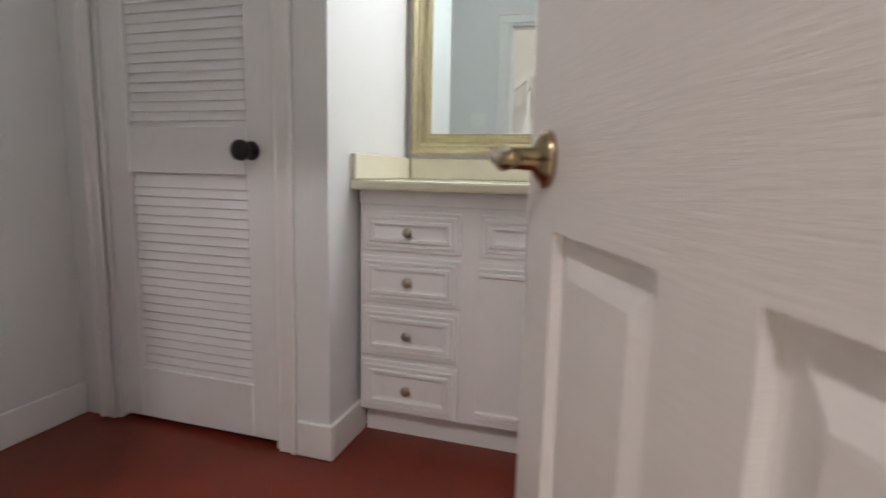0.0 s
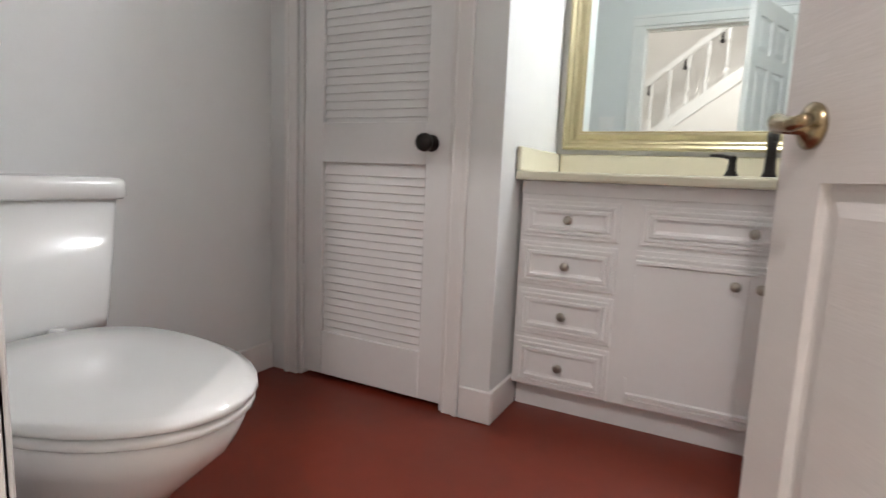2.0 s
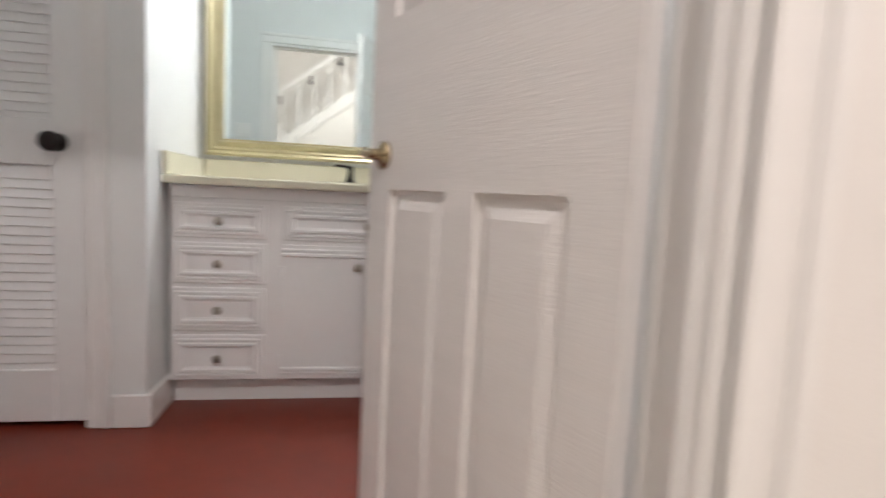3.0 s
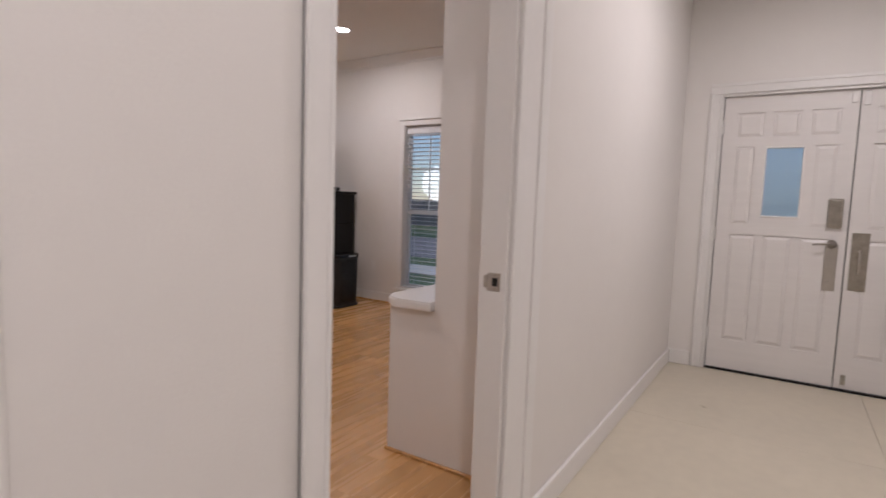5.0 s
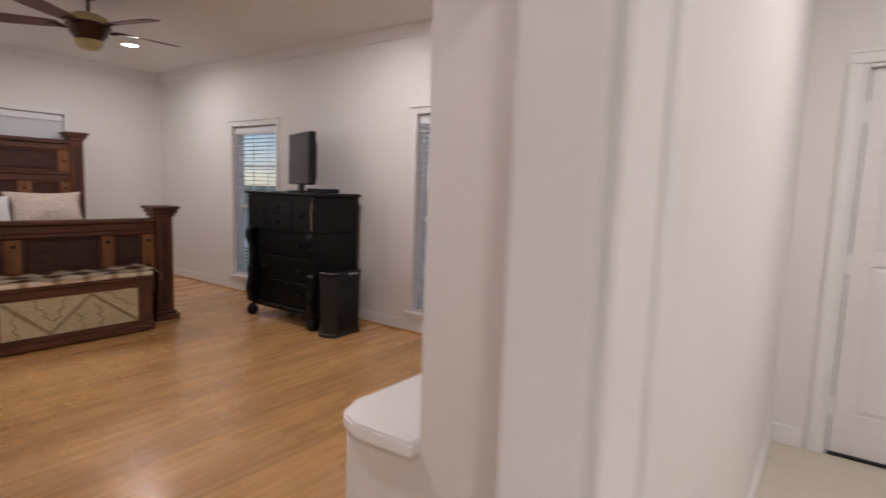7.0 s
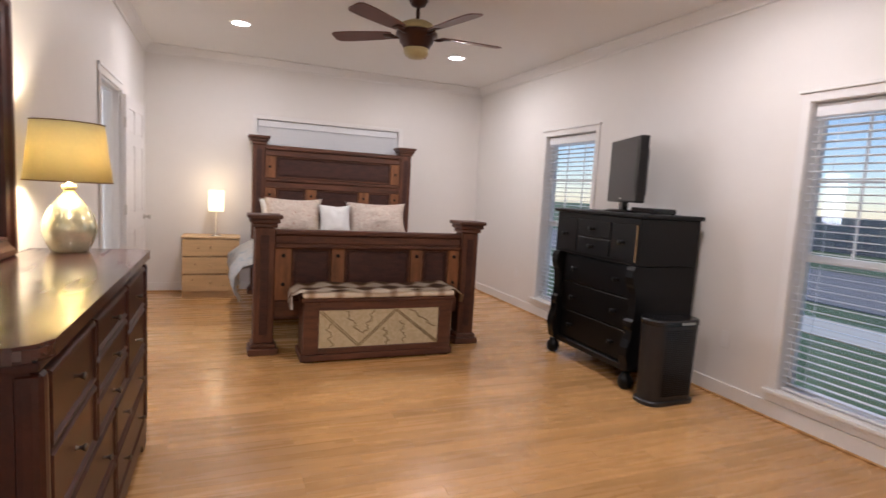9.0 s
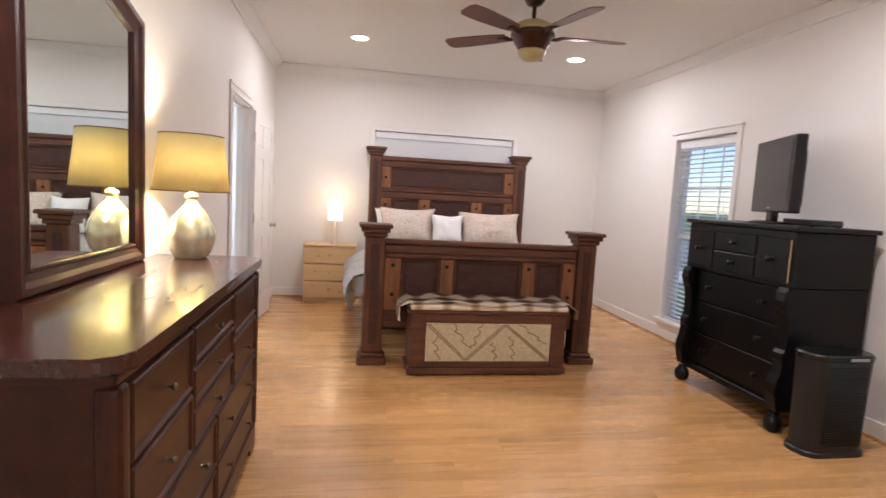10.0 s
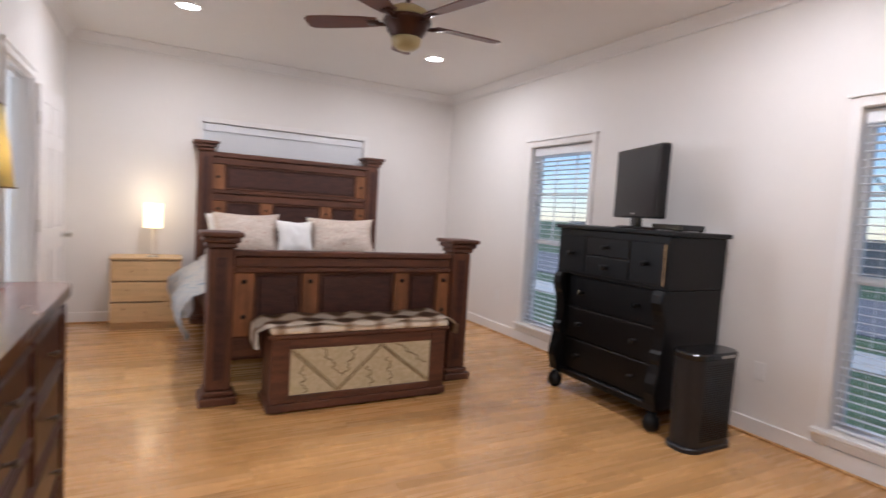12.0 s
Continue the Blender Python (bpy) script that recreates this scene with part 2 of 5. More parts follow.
def lathe(profile, seg=24, place=(0, 0, 0), axis="Z", bm=None):
    """A turned shape from (radius, height) pairs."""
    bm = bm or bmesh.new()
    rings = []
    for r, h in profile:
        ring = []
        for i in range(seg):
            a = 2 * math.pi * i / seg
            c, s = max(r, 1e-4) * math.cos(a), max(r, 1e-4) * math.sin(a)
            p = {"Z": (c, s, h), "X": (h, c, s), "Y": (s, h, c)}[axis]
            ring.append(bm.verts.new((p[0] + place[0], p[1] + place[1], p[2] + place[2])))
        rings.append(ring)
    for a, b in zip(rings, rings[1:]):
        for i in range(seg):
            bm.faces.new((a[i], a[(i + 1) % seg], b[(i + 1) % seg], b[i]))
    bm.faces.new(rings[0][::-1])
    bm.faces.new(rings[-1])
    return bm


def prism(points, axis, lo, hi, bm=None, bev=0.0):
    """A plate with the outline points (two coordinates), drawn out along axis from lo to hi."""
    bm = bm or bmesh.new()

    def at(p, h):
        return {"X": (h, p[0], p[1]), "Y": (p[0], h, p[1]), "Z": (p[0], p[1], h)}[axis]
    a = [bm.verts.new(at(p, lo)) for p in points]
    b = [bm.verts.new(at(p, hi)) for p in points]
    n = len(points)
    for i in range(n):
        bm.faces.new((a[i], a[(i + 1) % n], b[(i + 1) % n], b[i]))
    f1, f2 = bm.faces.new(a[::-1]), bm.faces.new(b)
    if bev:
        bmesh.ops.bevel(bm, geom=list({e for f in (f1, f2) for e in f.edges}), offset=bev, segments=2, affect="EDGES")
    return bm


def tube(points, radius, seg=8, bm=None):
    """A round bar along a line of points; radius may be a number or one per point."""
    bm = bm or bmesh.new()
    pts = [Vector(p) for p in points]
    rad = radius if isinstance(radius, (list, tuple)) else [radius] * len(pts)
    rings = []
    for i, p in enumerate(pts):
        d = (pts[min(i + 1, len(pts) - 1)] - pts[max(i - 1, 0)]).normalized()
        u = d.orthogonal().normalized() if not rings else (u - d * u.dot(d)).normalized()
        v = d.cross(u)
        rings.append([bm.verts.new(p + (u * math.cos(2 * math.pi * k / seg) + v * math.sin(2 * math.pi * k / seg)) * rad[i]) for k in range(seg)])
    for a, b in zip(rings, rings[1:]):
        for k in range(seg):
            bm.faces.new((a[k], a[(k + 1) % seg], b[(k + 1) % seg], b[k]))
    bm.faces.new(rings[0][::-1]), bm.faces.new(rings[-1])
    return bm


def mesh_of(name, bm, material, smooth=False):
    bmesh.ops.recalc_face_normals(bm, faces=bm.faces)
    me = bpy.data.meshes.new(name)
    bm.to_mesh(me)
    bm.free()
    me.materials.append(material)
    if smooth:
        for p in me.polygons:
            p.use_smooth = True
    return me


def part(name, bm, material, parent, label="", smooth=False, m=None):
    ob = new(name, mesh_of(name, bm, material, smooth))
    ob.parent = parent
    if m is not None:
        ob.matrix_basis = m
    return tagged(ob, label=label)


def share(ob, parent, m):
    """Another part on the same mesh, with its own parts."""
    o = new(ob.name.split(".")[0], ob.data)
    o.parent = parent
    o.matrix_basis = m
    if "label" in ob:
        o["label"] = ob["label"]
    for c in ob.children:
        share(c, o, c.matrix_basis.copy())
    return o


def thing(name, label, category, place=(0, 0, 0), turn=0.0, group="", kind=""):
    ob = new(name)
    ob.matrix_basis = pose(*place, 0, 0, turn)
    ob.empty_display_size = 0.1
    return tagged(ob, label, category, group, kind)


def solid(name, bm, material, label="", category="", kind="structure", smooth=False):
    return tagged(new(name, mesh_of(name, bm, material, smooth)), label, category, "", kind)


def panel_leaf(bm, w, h, t, cells, depth=0.008, bevel_w=0.025, hole=None):
    """A door leaf, x 0..w, y 0..t, z 0..h, with raised panels (x0, x1, z0, z1) on both faces and an open light."""
    if hole:
        a, b, c, e = hole
        for r in ((0, a, 0, h), (b, w, 0, h), (a, b, 0, c), (a, b, e, h)):
            box(bm, r[0], r[1], depth, t - depth, r[2], r[3])
    else:
        box(bm, 0, w, depth, t - depth, 0, h)
    skip = cells + ([hole] if hole else [])
    xs = sorted({0, w, *[c[0] for c in skip], *[c[1] for c in skip]})
    zs = sorted({0, h, *[c[2] for c in skip], *[c[3] for c in skip]})
    for side in (0, 1):
        y0, y1 = (0, depth) if side == 0 else (t - depth, t)
        for xa, xb in zip(xs, xs[1:]):
            for za, zb in zip(zs, zs[1:]):
                cx, cz = (xa + xb) / 2, (za + zb) / 2
                if any(c[0] < cx < c[1] and c[2] < cz < c[3] for c in skip):
                    continue
                box(bm, xa, xb, y0, y1, za, zb)
        for c in cells:
            b = bevel_w
            oy, iy = (depth, 0.002) if side == 0 else (t - depth, t - 0.002)
            pts = [(c[0] + 0.008, c[2] + 0.008), (c[1] - 0.008, c[2] + 0.008), (c[1] - 0.008, c[3] - 0.008), (c[0] + 0.008, c[3] - 0.008)]
            inn = [(c[0] + b, c[2] + b), (c[1] - b, c[2] + b), (c[1] - b, c[3] - b), (c[0] + b, c[3] - b)]
            A = [bm.verts.new((p[0], oy, p[1])) for p in pts]
            B = [bm.verts.new((p[0], iy, p[1])) for p in inn]
            for i in range(4):
                bm.faces.new((A[i], A[(i + 1) % 4], B[(i + 1) % 4], B[i]))
            bm.faces.new(B)
    return bm


def six_panels(w, h, rows=((0.23, 0.83), (0.99, 1.60), (1.70, 1.92))):
    s, m = 0.105 * w / 0.76, 0.10 * w / 0.76
    a, b = (s, (w - m) / 2), ((w + m) / 2, w - s)
    k = h / 2.03
    return [(x[0], x[1], z[0] * k, z[1] * k) for x in (a, b) for z in rows]


# ---- lamps of the rooms, and unseen ones added for fill ----
# the second, (1.75, 1.75), is unseen: added to brighten the return by the door
CANS = ((4.26, 3.0), (1.75, 1.75), (2.02, 6.2), (4.21, 6.2))
CAN_W, HALL_W, BATH_W, BULB_W, NIGHT_W = 10.5, 17.5, 16.5, 12.0, 0.8
for cx, cy in CANS:
    lamp("downlight_lamp", "AREA", (cx, cy, CEIL - 0.012), CAN_W, 0.13, target=(cx, cy, 0))
# unseen lamps over the hall and stairs, added to light them
for cx, cy in ((0.2, -1.05), (3.3, -1.05)):
    lamp("hall_downlight_lamp", "AREA", (cx, cy, CEIL - 0.012), HALL_W, 0.13, target=(cx, cy, 0))
lamp("stair_downlight_lamp", "AREA", (-0.6, -2.80, 5.188), 32.0, 0.13, target=(-0.6, -2.80, 0))
lamp("far_bath_daylight", "AREA", (-0.455, 6.4, 1.6), 16.0, 0.85, color=(0.86, 0.94, 1.0), target=(1.5, 6.2, 1.2))
lamp("vanity_lamp", "POINT", (0.36, 2.08, 2.24), BATH_W, 0.10, color=(0.965, 0.985, 0.985))
lamp("table_lamp_bulb", "POINT", (1.262, 3.53, 1.41), BULB_W, 0.035, color=(1.0, 0.86, 0.62))
lamp("night_lamp_bulb", "POINT", (1.81, 7.36, 1.28), NIGHT_W, 0.04, color=(1.0, 0.78, 0.45))

# ---- structure ----
DW0, DW1 = 1.132, 1.922        # bedroom doorway
BD0, BD1 = -0.440, 0.546       # bathroom doorway
WY0, WY1 = 0.0, 0.10         # faces of the wall between the hall and the rooms
DH = 2.05


def wall(name, rows, material=M_WALL, label="smooth white painted plaster wall"):
    return solid(name, boxes(*rows), material, label, "wall")


# walls between the hall and the rooms; the bathroom side has its own skin of paint
wall("wall_hall_north", [(DW1, FRONT_X, 0, WT - 0.004, 0, CEIL), (DW0, DW1, 0, WT - 0.004, DH, CEIL)])
wall("wall_hall_northwest", [(-3.3, BD0, WY0, WY1, 0, CEIL), (BD1, DW0, WY0, WY1, 0, CEIL), (BD0, BD1, WY0, WY1, DH, CEIL)])
wall("wall_bath_south", [(BATH_X0, BD0, WY1 + 0.001, WY1 + 0.012, 0, 2.5), (BD1, BATH_X1, WY1 + 0.001, WY1 + 0.012, 0, 2.5), (BD0, BD1, WY1 + 0.001, WY1 + 0.012, DH, 2.5)], M_BATH,
     "pale painted bathroom wall")
wall("wall_bath_west", [(BATH_X0 - 0.12, BATH_X0, WY1, 2.35, 0, 2.5)], M_BATH, "pale painted bathroom wall behind the toilet")
wall("wall_bath_east", [(BATH_X1, BATH_X1 + 0.1, WY1 + 0.013, 2.35, 0, 2.5)], M_BATH, "pale aqua painted bathroom wall")
CL0, CL1, CLY = -1.372, -0.668, 1.553      # closet doorway in the bathroom
wall("wall_closet", [(CL1, -0.486, CLY, CLY + 0.12, 0, 2.5)], M_BATH, "pale painted wall stub beside the closet door")
wall("wall_closet_side", [(BATH_X0, CL0, CLY, CLY + 0.12, 0, 2.5)], M_BATH, "pale painted wall beside the closet door")
wall("wall_closet_head", [(CL0, CL1, CLY, CLY + 0.12, 2.06, 2.5)], M_BATH, "pale painted wall over the closet door")
wall("wall_vanity_return", [(-0.566, -0.486, CLY + 0.12, BATH_Y1, 0, 2.5)], M_BATH, "pale painted return wall beside the vanity")
wall("wall_vanity", [(-0.566, BATH_X1, BATH_Y1, BATH_Y1 + 0.12, 0, 2.5)], M_BATH, "pale aqua painted wall behind the mirror")
wall("wall_closet_back", [(BATH_X0, -0.566, 2.23, 2.35, 0, 2.5)], M_BATH, "closet back wall in shade")
solid("ceiling_bath", boxes((BATH_X0 - 0.12, BATH_X1 + 0.1, WY1 + 0.013, 2.35, 2.5, 2.6)), M_CEIL, "flat white bathroom ceiling", "ceiling")

# bedroom shell
OP0, OP1 = 5.30, 6.08       # doorway to the far bath in the dresser wall
W1 = (5.00, 5.86, 0.20, 2.02)
W2 = (2.08, 2.94, 0.20, 2.02)
wall("wall_bedroom_west", [(BX0 - 0.12, BX0, WY1, OP0, 0, CEIL), (BX0 - 0.12, BX0, OP1, BY1 + 0.12, 0, CEIL), (BX0 - 0.12, BX0, OP0, OP1, 2.06, CEIL)])
wall("wall_bedroom_east", [(BX1, BX1 + 0.16, WT, W2[0], 0, CEIL), (BX1, BX1 + 0.16, W2[1], W1[0], 0, CEIL), (BX1, BX1 + 0.16, W1[1], BY1 + 0.12, 0, CEIL),
                           *[(BX1, BX1 + 0.16, w[0], w[1], 0, w[2]) for w in (W1, W2)], *[(BX1, BX1 + 0.16, w[0], w[1], w[3], CEIL) for w in (W1, W2)]])
HW = (2.25, 4.03, 1.41, 2.100)
wall("wall_bedroom_north", [(BX0, HW[0], BY1, BY1 + 0.12, 0, CEIL), (HW[1], BX1, BY1, BY1 + 0.12, 0, CEIL), (HW[0], HW[1], BY1, BY1 + 0.12, 0, HW[2]), (HW[0], HW[1], BY1, BY1 + 0.12, HW[3], CEIL)])
wall("wall_closet_block", [(2.365, BX1, WT, 0.57, 0, CEIL)], M_WALL, "white painted wall return inside the bedroom door")
solid("ceiling_bedroom", boxes((BX0 - 0.12, BX1 + 0.16, WY0 + 0.001, BY1 + 0.12, CEIL, CEIL + 0.1)), M_CEIL, "flat white bedroom ceiling", "ceiling")
solid("ceiling_hall", boxes((-3.3, FRONT_X + 0.12, -2.1, WY0, CEIL, CEIL + 0.1)), M_CEIL, "flat white hall ceiling", "ceiling")
solid("floor_bedroom_base", boxes((BX0 - 0.12, BX1, WT, BY1, -0.12, -0.012)), M_DARK, "dark floor bed under the planks", "floor")
solid("floor_bath", boxes((BATH_X0, BATH_X1, 0.1, 2.35, -0.1, 0)), M_RED, "glossy oxblood red painted concrete floor", "floor")
# entrance hall shell
FD0, FD1 = -1.885, -0.245
wall("wall_front", [(FRONT_X, FRONT_X + 0.14, FD1, 0.0, 0, CEIL), (FRONT_X, FRONT_X + 0.14, -2.1, FD0, 0, CEIL), (FRONT_X, FRONT_X + 0.14, FD0, FD1, 2.05, CEIL)])
wall("wall_hall_west", [(-3.42, -3.3, -3.2, WT, 0, 5.2)])
wall("wall_stair_south", [(-3.3, FRONT_X + 0.14, -3.2, -3.08, 0, 5.2)])
wall("wall_stair_north", [(-3.3, FRONT_X + 0.14, -2.22, -2.1, CEIL, 5.2)])
wall("wall_stair_east", [(FRONT_X, FRONT_X + 0.14, -3.08, -2.1, 0, 5.2)])
solid("ceiling_stair", boxes((-3.42, FRONT_X + 0.14, -3.2, -2.1, 5.2, 5.3)), M_CEIL, "high white ceiling over the stairs", "ceiling")

# hall floor: large cream slabs with fine joints
hall_floor = thing("floor_hall", "cream polished terrazzo slab floor", "floor", kind="structure")
for xa, xb in ((-3.3, -1.2), (-1.2, 1.55), (1.55, 3.62), (3.62, FRONT_X + 0.05)):
    for ya, yb in ((-3.08, -1.22), (-1.22, 0.099)):
        part("slab", boxes((xa + 0.001, xb - 0.001, ya + 0.001, yb - 0.001, -0.1, 0), bev=0.001), M_STONE, hall_floor)
part("joint_bed", boxes((-3.3, FRONT_X + 0.05, -3.08, 0.099, -0.12, -0.006)), M_DARK, hall_floor)


def baseboard(name, rows, h=0.105):
    bm = bmesh.new()
    for x0, x1, y0, y1 in rows:
        box(bm, x0, x1, y0, y1, 0, h, bev=0.004)
    return solid(name, bm, M_TRIM, "white painted wooden baseboard", "baseboard")


baseboard("baseboard_bedroom_east", [(BX1 - 0.016, BX1, 0.86, BY1)], 0.11)
baseboard("baseboard_bedroom_north", [(BX0, BX1 - 0.016, BY1 - 0.016, BY1)], 0.11)
baseboard("baseboard_bedroom_west", [(BX0, BX0 + 0.016, WY1, OP0 - 0.09), (BX0, BX0 + 0.016, OP1 + 0.09, BY1 - 0.016)], 0.11)
baseboard("baseboard_hall", [(2.13, FRONT_X, -0.016, 0), (BD1 + 0.1, DW0 - 0.07, WY0 - 0.016, WY0), (-3.3, BD0 - 0.1, WY0 - 0.016, WY0)], 0.11)
baseboard("baseboard_front", [(FRONT_X - 0.016, FRONT_X, FD1 + 0.09, -0.016)], 0.11)
baseboard("baseboard_bath_west", [(BATH_X0, BATH_X0 + 0.014, WY1 + 0.013, CLY)], 0.12)
baseboard("baseboard_bath_stub", [(-0.600, -0.472, CLY - 0.014, CLY), (-0.486, -0.472, CLY, 1.79)], 0.12)
# shoe moulding under the bedroom baseboard, stained like the floor
solid("trim_shoe", boxes((BX1 - 0.030, BX1 - 0.016, 0.86, BY1 - 0.016, 0, 0.016), (BX0 + 0.016, BX1 - 0.03, BY1 - 0.030, BY1 - 0.016, 0, 0.016), (2.351, 2.365, WT, 0.830, 0, 0.016), bev=0.004), M_PLANK,
      "oak shoe moulding along the floor", "trim")


def crown(name, p0, p1, inward):
    """A stepped crown moulding from p0 to p1 under the ceiling."""
    bm = bmesh.new()
    a, b = Vector((*p0, CEIL)), Vector((*p1, CEIL))
    n = Vector((*inward, 0))
    prof = ((0, 0), (0.085, 0), (0.085, -0.012), (0.070, -0.020), (0.030, -0.062), (0.016, -0.078), (0.016, -0.095), (0, -0.095))
    A = [bm.verts.new(a + n * u + Vector((0, 0, v))) for u, v in prof]
    B = [bm.verts.new(b + n * u + Vector((0, 0, v))) for u, v in prof]
    for i in range(len(prof)):
        j = (i + 1) % len(prof)
        bm.faces.new((A[i], A[j], B[j], B[i]))
    bm.faces.new(A[::-1]), bm.faces.new(B)
    return solid(name, bm, M_TRIM, "white painted crown moulding", "trim")


crown("trim_crown_east", (BX1, 0.57), (BX1, BY1), (-1, 0))
crown("trim_crown_north", (BX0, BY1), (BX1, BY1), (0, -1))
crown("trim_crown_west", (BX0, WY1), (BX0, BY1), (1, 0))


def casing(name, axis, a0, a1, h, face, out, w=0.085, t=0.018, wide=None, only=(0, 1, 2)):
    """Door casing round an opening a0..a1 in the plane face; out: +1 or -1, the way it stands proud."""
    bm = bmesh.new()
    wl, wr = wide or (w, w)
    rows = [(a0 - wl, a0, 0, h), (a1, a1 + wr, 0, h), (a0 - wl, a1 + wr, h, h + w)]
    for s0, s1, z0, z1 in [rows[i] for i in only]:
        upright = z0 == 0
        for k, (f0, f1, d) in enumerate(((0.0, 1.0, 0.010), (0.0, 0.30, t), (0.86, 1.0, 0.014))):
            if upright:
                if s1 <= a0:
                    b0, b1 = s0 + (s1 - s0) * f0, s0 + (s1 - s0) * f1
                else:
                    b0, b1 = s1 - (s1 - s0) * f1, s1 - (s1 - s0) * f0
                c0, c1 = z0, z1
            else:
                b0, b1 = s0, s1
                c0, c1 = z1 - (z1 - z0) * f1, z1 - (z1 - z0) * f0
            lo, hi = sorted((face, face + out * d))
            if axis == "x":
                box(bm, b0, b1, lo, hi, c0, c1, bev=0.003)
            else:
                box(bm, lo, hi, b0, b1, c0, c1, bev=0.003)
    return solid(name, bm, M_TRIM, "white painted moulded door casing", "trim")


casing("trim_casing_bedroom_door", "x", DW0, DW1, DH, 0, -1, wide=(0.0, 0.22), only=(1, 2))
casing("trim_casing_bedroom_door_side", "x", DW0, DW1, DH, WY0, -1, wide=(0.07, 0.0), only=(0,))
casing("trim_casing_bath_door", "x", BD0, BD1, DH, WY0, -1, 0.080)
casing("trim_casing_bath_door_inner", "x", BD0, BD1, DH, WY1 + 0.012, 1, 0.08)
casing("trim_casing_closet", "x", CL0, CL1, 2.05, CLY, -1, 0.065, wide=(0.065, 0.065))
casing("trim_casing_entrance", "y", FD0, FD1, 2.05, FRONT_X, -1, 0.075)
casing("trim_casing_far_bath", "y", OP0, OP1, 2.06, BX0, 1, 0.075)


def jamb(name, axis, a0, a1, lo, hi, h, stop):
    bm = bmesh.new()
    t = 0.018
    def put(u0, u1, v0, v1, z0, z1):
        box(bm, *((u0, u1, v0, v1) if axis == "x" else (v0, v1, u0, u1)), z0, z1, bev=0.002)
    put(a0, a0 + t, lo, hi, 0, h - t)
    put(a1 - t, a1, lo, hi, 0, h - t)
    put(a0, a1, lo, hi, h - t, h)
    if stop:
        s0, s1 = stop
        put(a0 + t, a0 + t + 0.011, s0, s1, 0, h - t - 0.011)
        put(a1 - t - 0.011, a1 - t, s0, s1, 0, h - t - 0.011)
        put(a0 + t, a1 - t, s0, s1, h - t - 0.011, h - t)
    return solid(name, bm, M_TRIM, "white painted door jamb", "trim")


solid("trim_jamb_bedroom", boxes((DW1 - 0.018, DW1, 0.002, WT - 0.002, 0, DH - 0.018), (DW0 + 0.018, DW1, 0.002, WT - 0.002, DH - 0.018, DH), bev=0.002), M_TRIM, "white painted door jamb", "trim")
solid("trim_jamb_bedroom_west", boxes((DW0, DW0 + 0.018, WY0 + 0.002, WY1 - 0.002, 0, DH), bev=0.002), M_TRIM, "white painted door jamb", "trim")
jamb("trim_jamb_bath", "x", BD0, BD1, WY0 + 0.002, WY1 + 0.010, DH, (0.02, 0.05))
jamb("trim_jamb_closet", "x", CL0, CL1, CLY + 0.002, CLY + 0.118, 2.05, (CLY + 0.06, CLY + 0.09))
jamb("trim_jamb_far_bath", "y", OP0, OP1, BX0 - 0.118, BX0 - 0.002, 2.06, (BX0 - 0.08, BX0 - 0.05))
jamb("trim_jamb_entrance", "y", FD0, FD1, FRONT_X + 0.002, FRONT_X + 0.138, 2.05, None)
# dark threshold of the entrance
solid("trim_threshold", boxes((FRONT_X + 0.01, FRONT_X + 0.12, FD0 + 0.02, FD1 - 0.02, 0, 0.012), bev=0.003), M_IRON, "dark worn metal door threshold", "trim")
solid("trim_oak_reducer", boxes((DW0 + 0.02, DW1 - 0.02, 0.060, 0.120, -0.002, 0.007), bev=0.003), M_PLANK, "oak reducer strip in the bedroom doorway", "trim")


# ---- bathroom door, standing open ----
BDW = 0.642
bath_door = thing("door_1", "white moulded six panel door standing open into the bathroom", "door", (0.527, 0.118, 0.012), 90 + 23.5, kind="structure")
part("leaf", panel_leaf(bmesh.new(), BDW, 2.02, 0.035, six_panels(BDW, 2.02, ((0.14, 0.868), (1.19, 1.62), (1.71, 1.92))), depth=0.011, bevel_w=0.036), M_DOOR, bath_door)
for side, y0 in ((-1, 0.0), (1, 0.035)):
    k = part("door_handle", lathe([(0.027, 0), (0.028, side * 0.005), (0.021, side * 0.010), (0.011, side * 0.016), (0.010, side * 0.04)], 24, (BDW - 0.062, y0, 0.930), "Y"), M_BRASS, bath_door, "polished antique brass lever handle", True)
    lv = bmesh.new()
    tube([(BDW - 0.062, y0 + side * 0.040, 0.930), (BDW - 0.078, y0 + side * 0.050, 0.932), (BDW - 0.108, y0 + side * 0.053, 0.925), (BDW - 0.140, y0 + side * 0.052, 0.928)], [0.011, 0.010, 0.008, 0.007], 10, lv)
    part("lever", lv, M_BRASS, k, smooth=True)
part("latch_plate", boxes((BDW - 0.001, BDW + 0.002, 0.006, 0.029, 0.900, 0.960)), M_BRASS, bath_door)
for hz in (0.25, 1.225, 1.80):
    hb = boxes((-0.030, 0.0, 0.004, 0.028, hz - 0.062, hz + 0.062), bev=0.001)
    lathe([(0.007, hz - 0.063), (0.007, hz + 0.063)], 10, (-0.004, -0.005, 0), "Z", hb)
    part("hinge", hb, M_TRIM, bath_door, "paint-covered butt hinge")

# strike plate of the bedroom doorway
strike = thing("strike_plate", "satin nickel strike plate let into the white bedroom door jamb", "strike plate", (DW1 - 0.018, 0.050, 0.952))
part("plate", boxes((-0.0025, 0, -0.030, 0.016, -0.029, 0.029), (-0.0025, 0.004, 0.016, 0.030, -0.020, 0.020), bev=0.001), M_SATIN, strike)
part("latch_hole", boxes((-0.004, -0.0024, -0.020, -0.002, -0.013, 0.013)), M_DARK, strike, "dark latch hole")
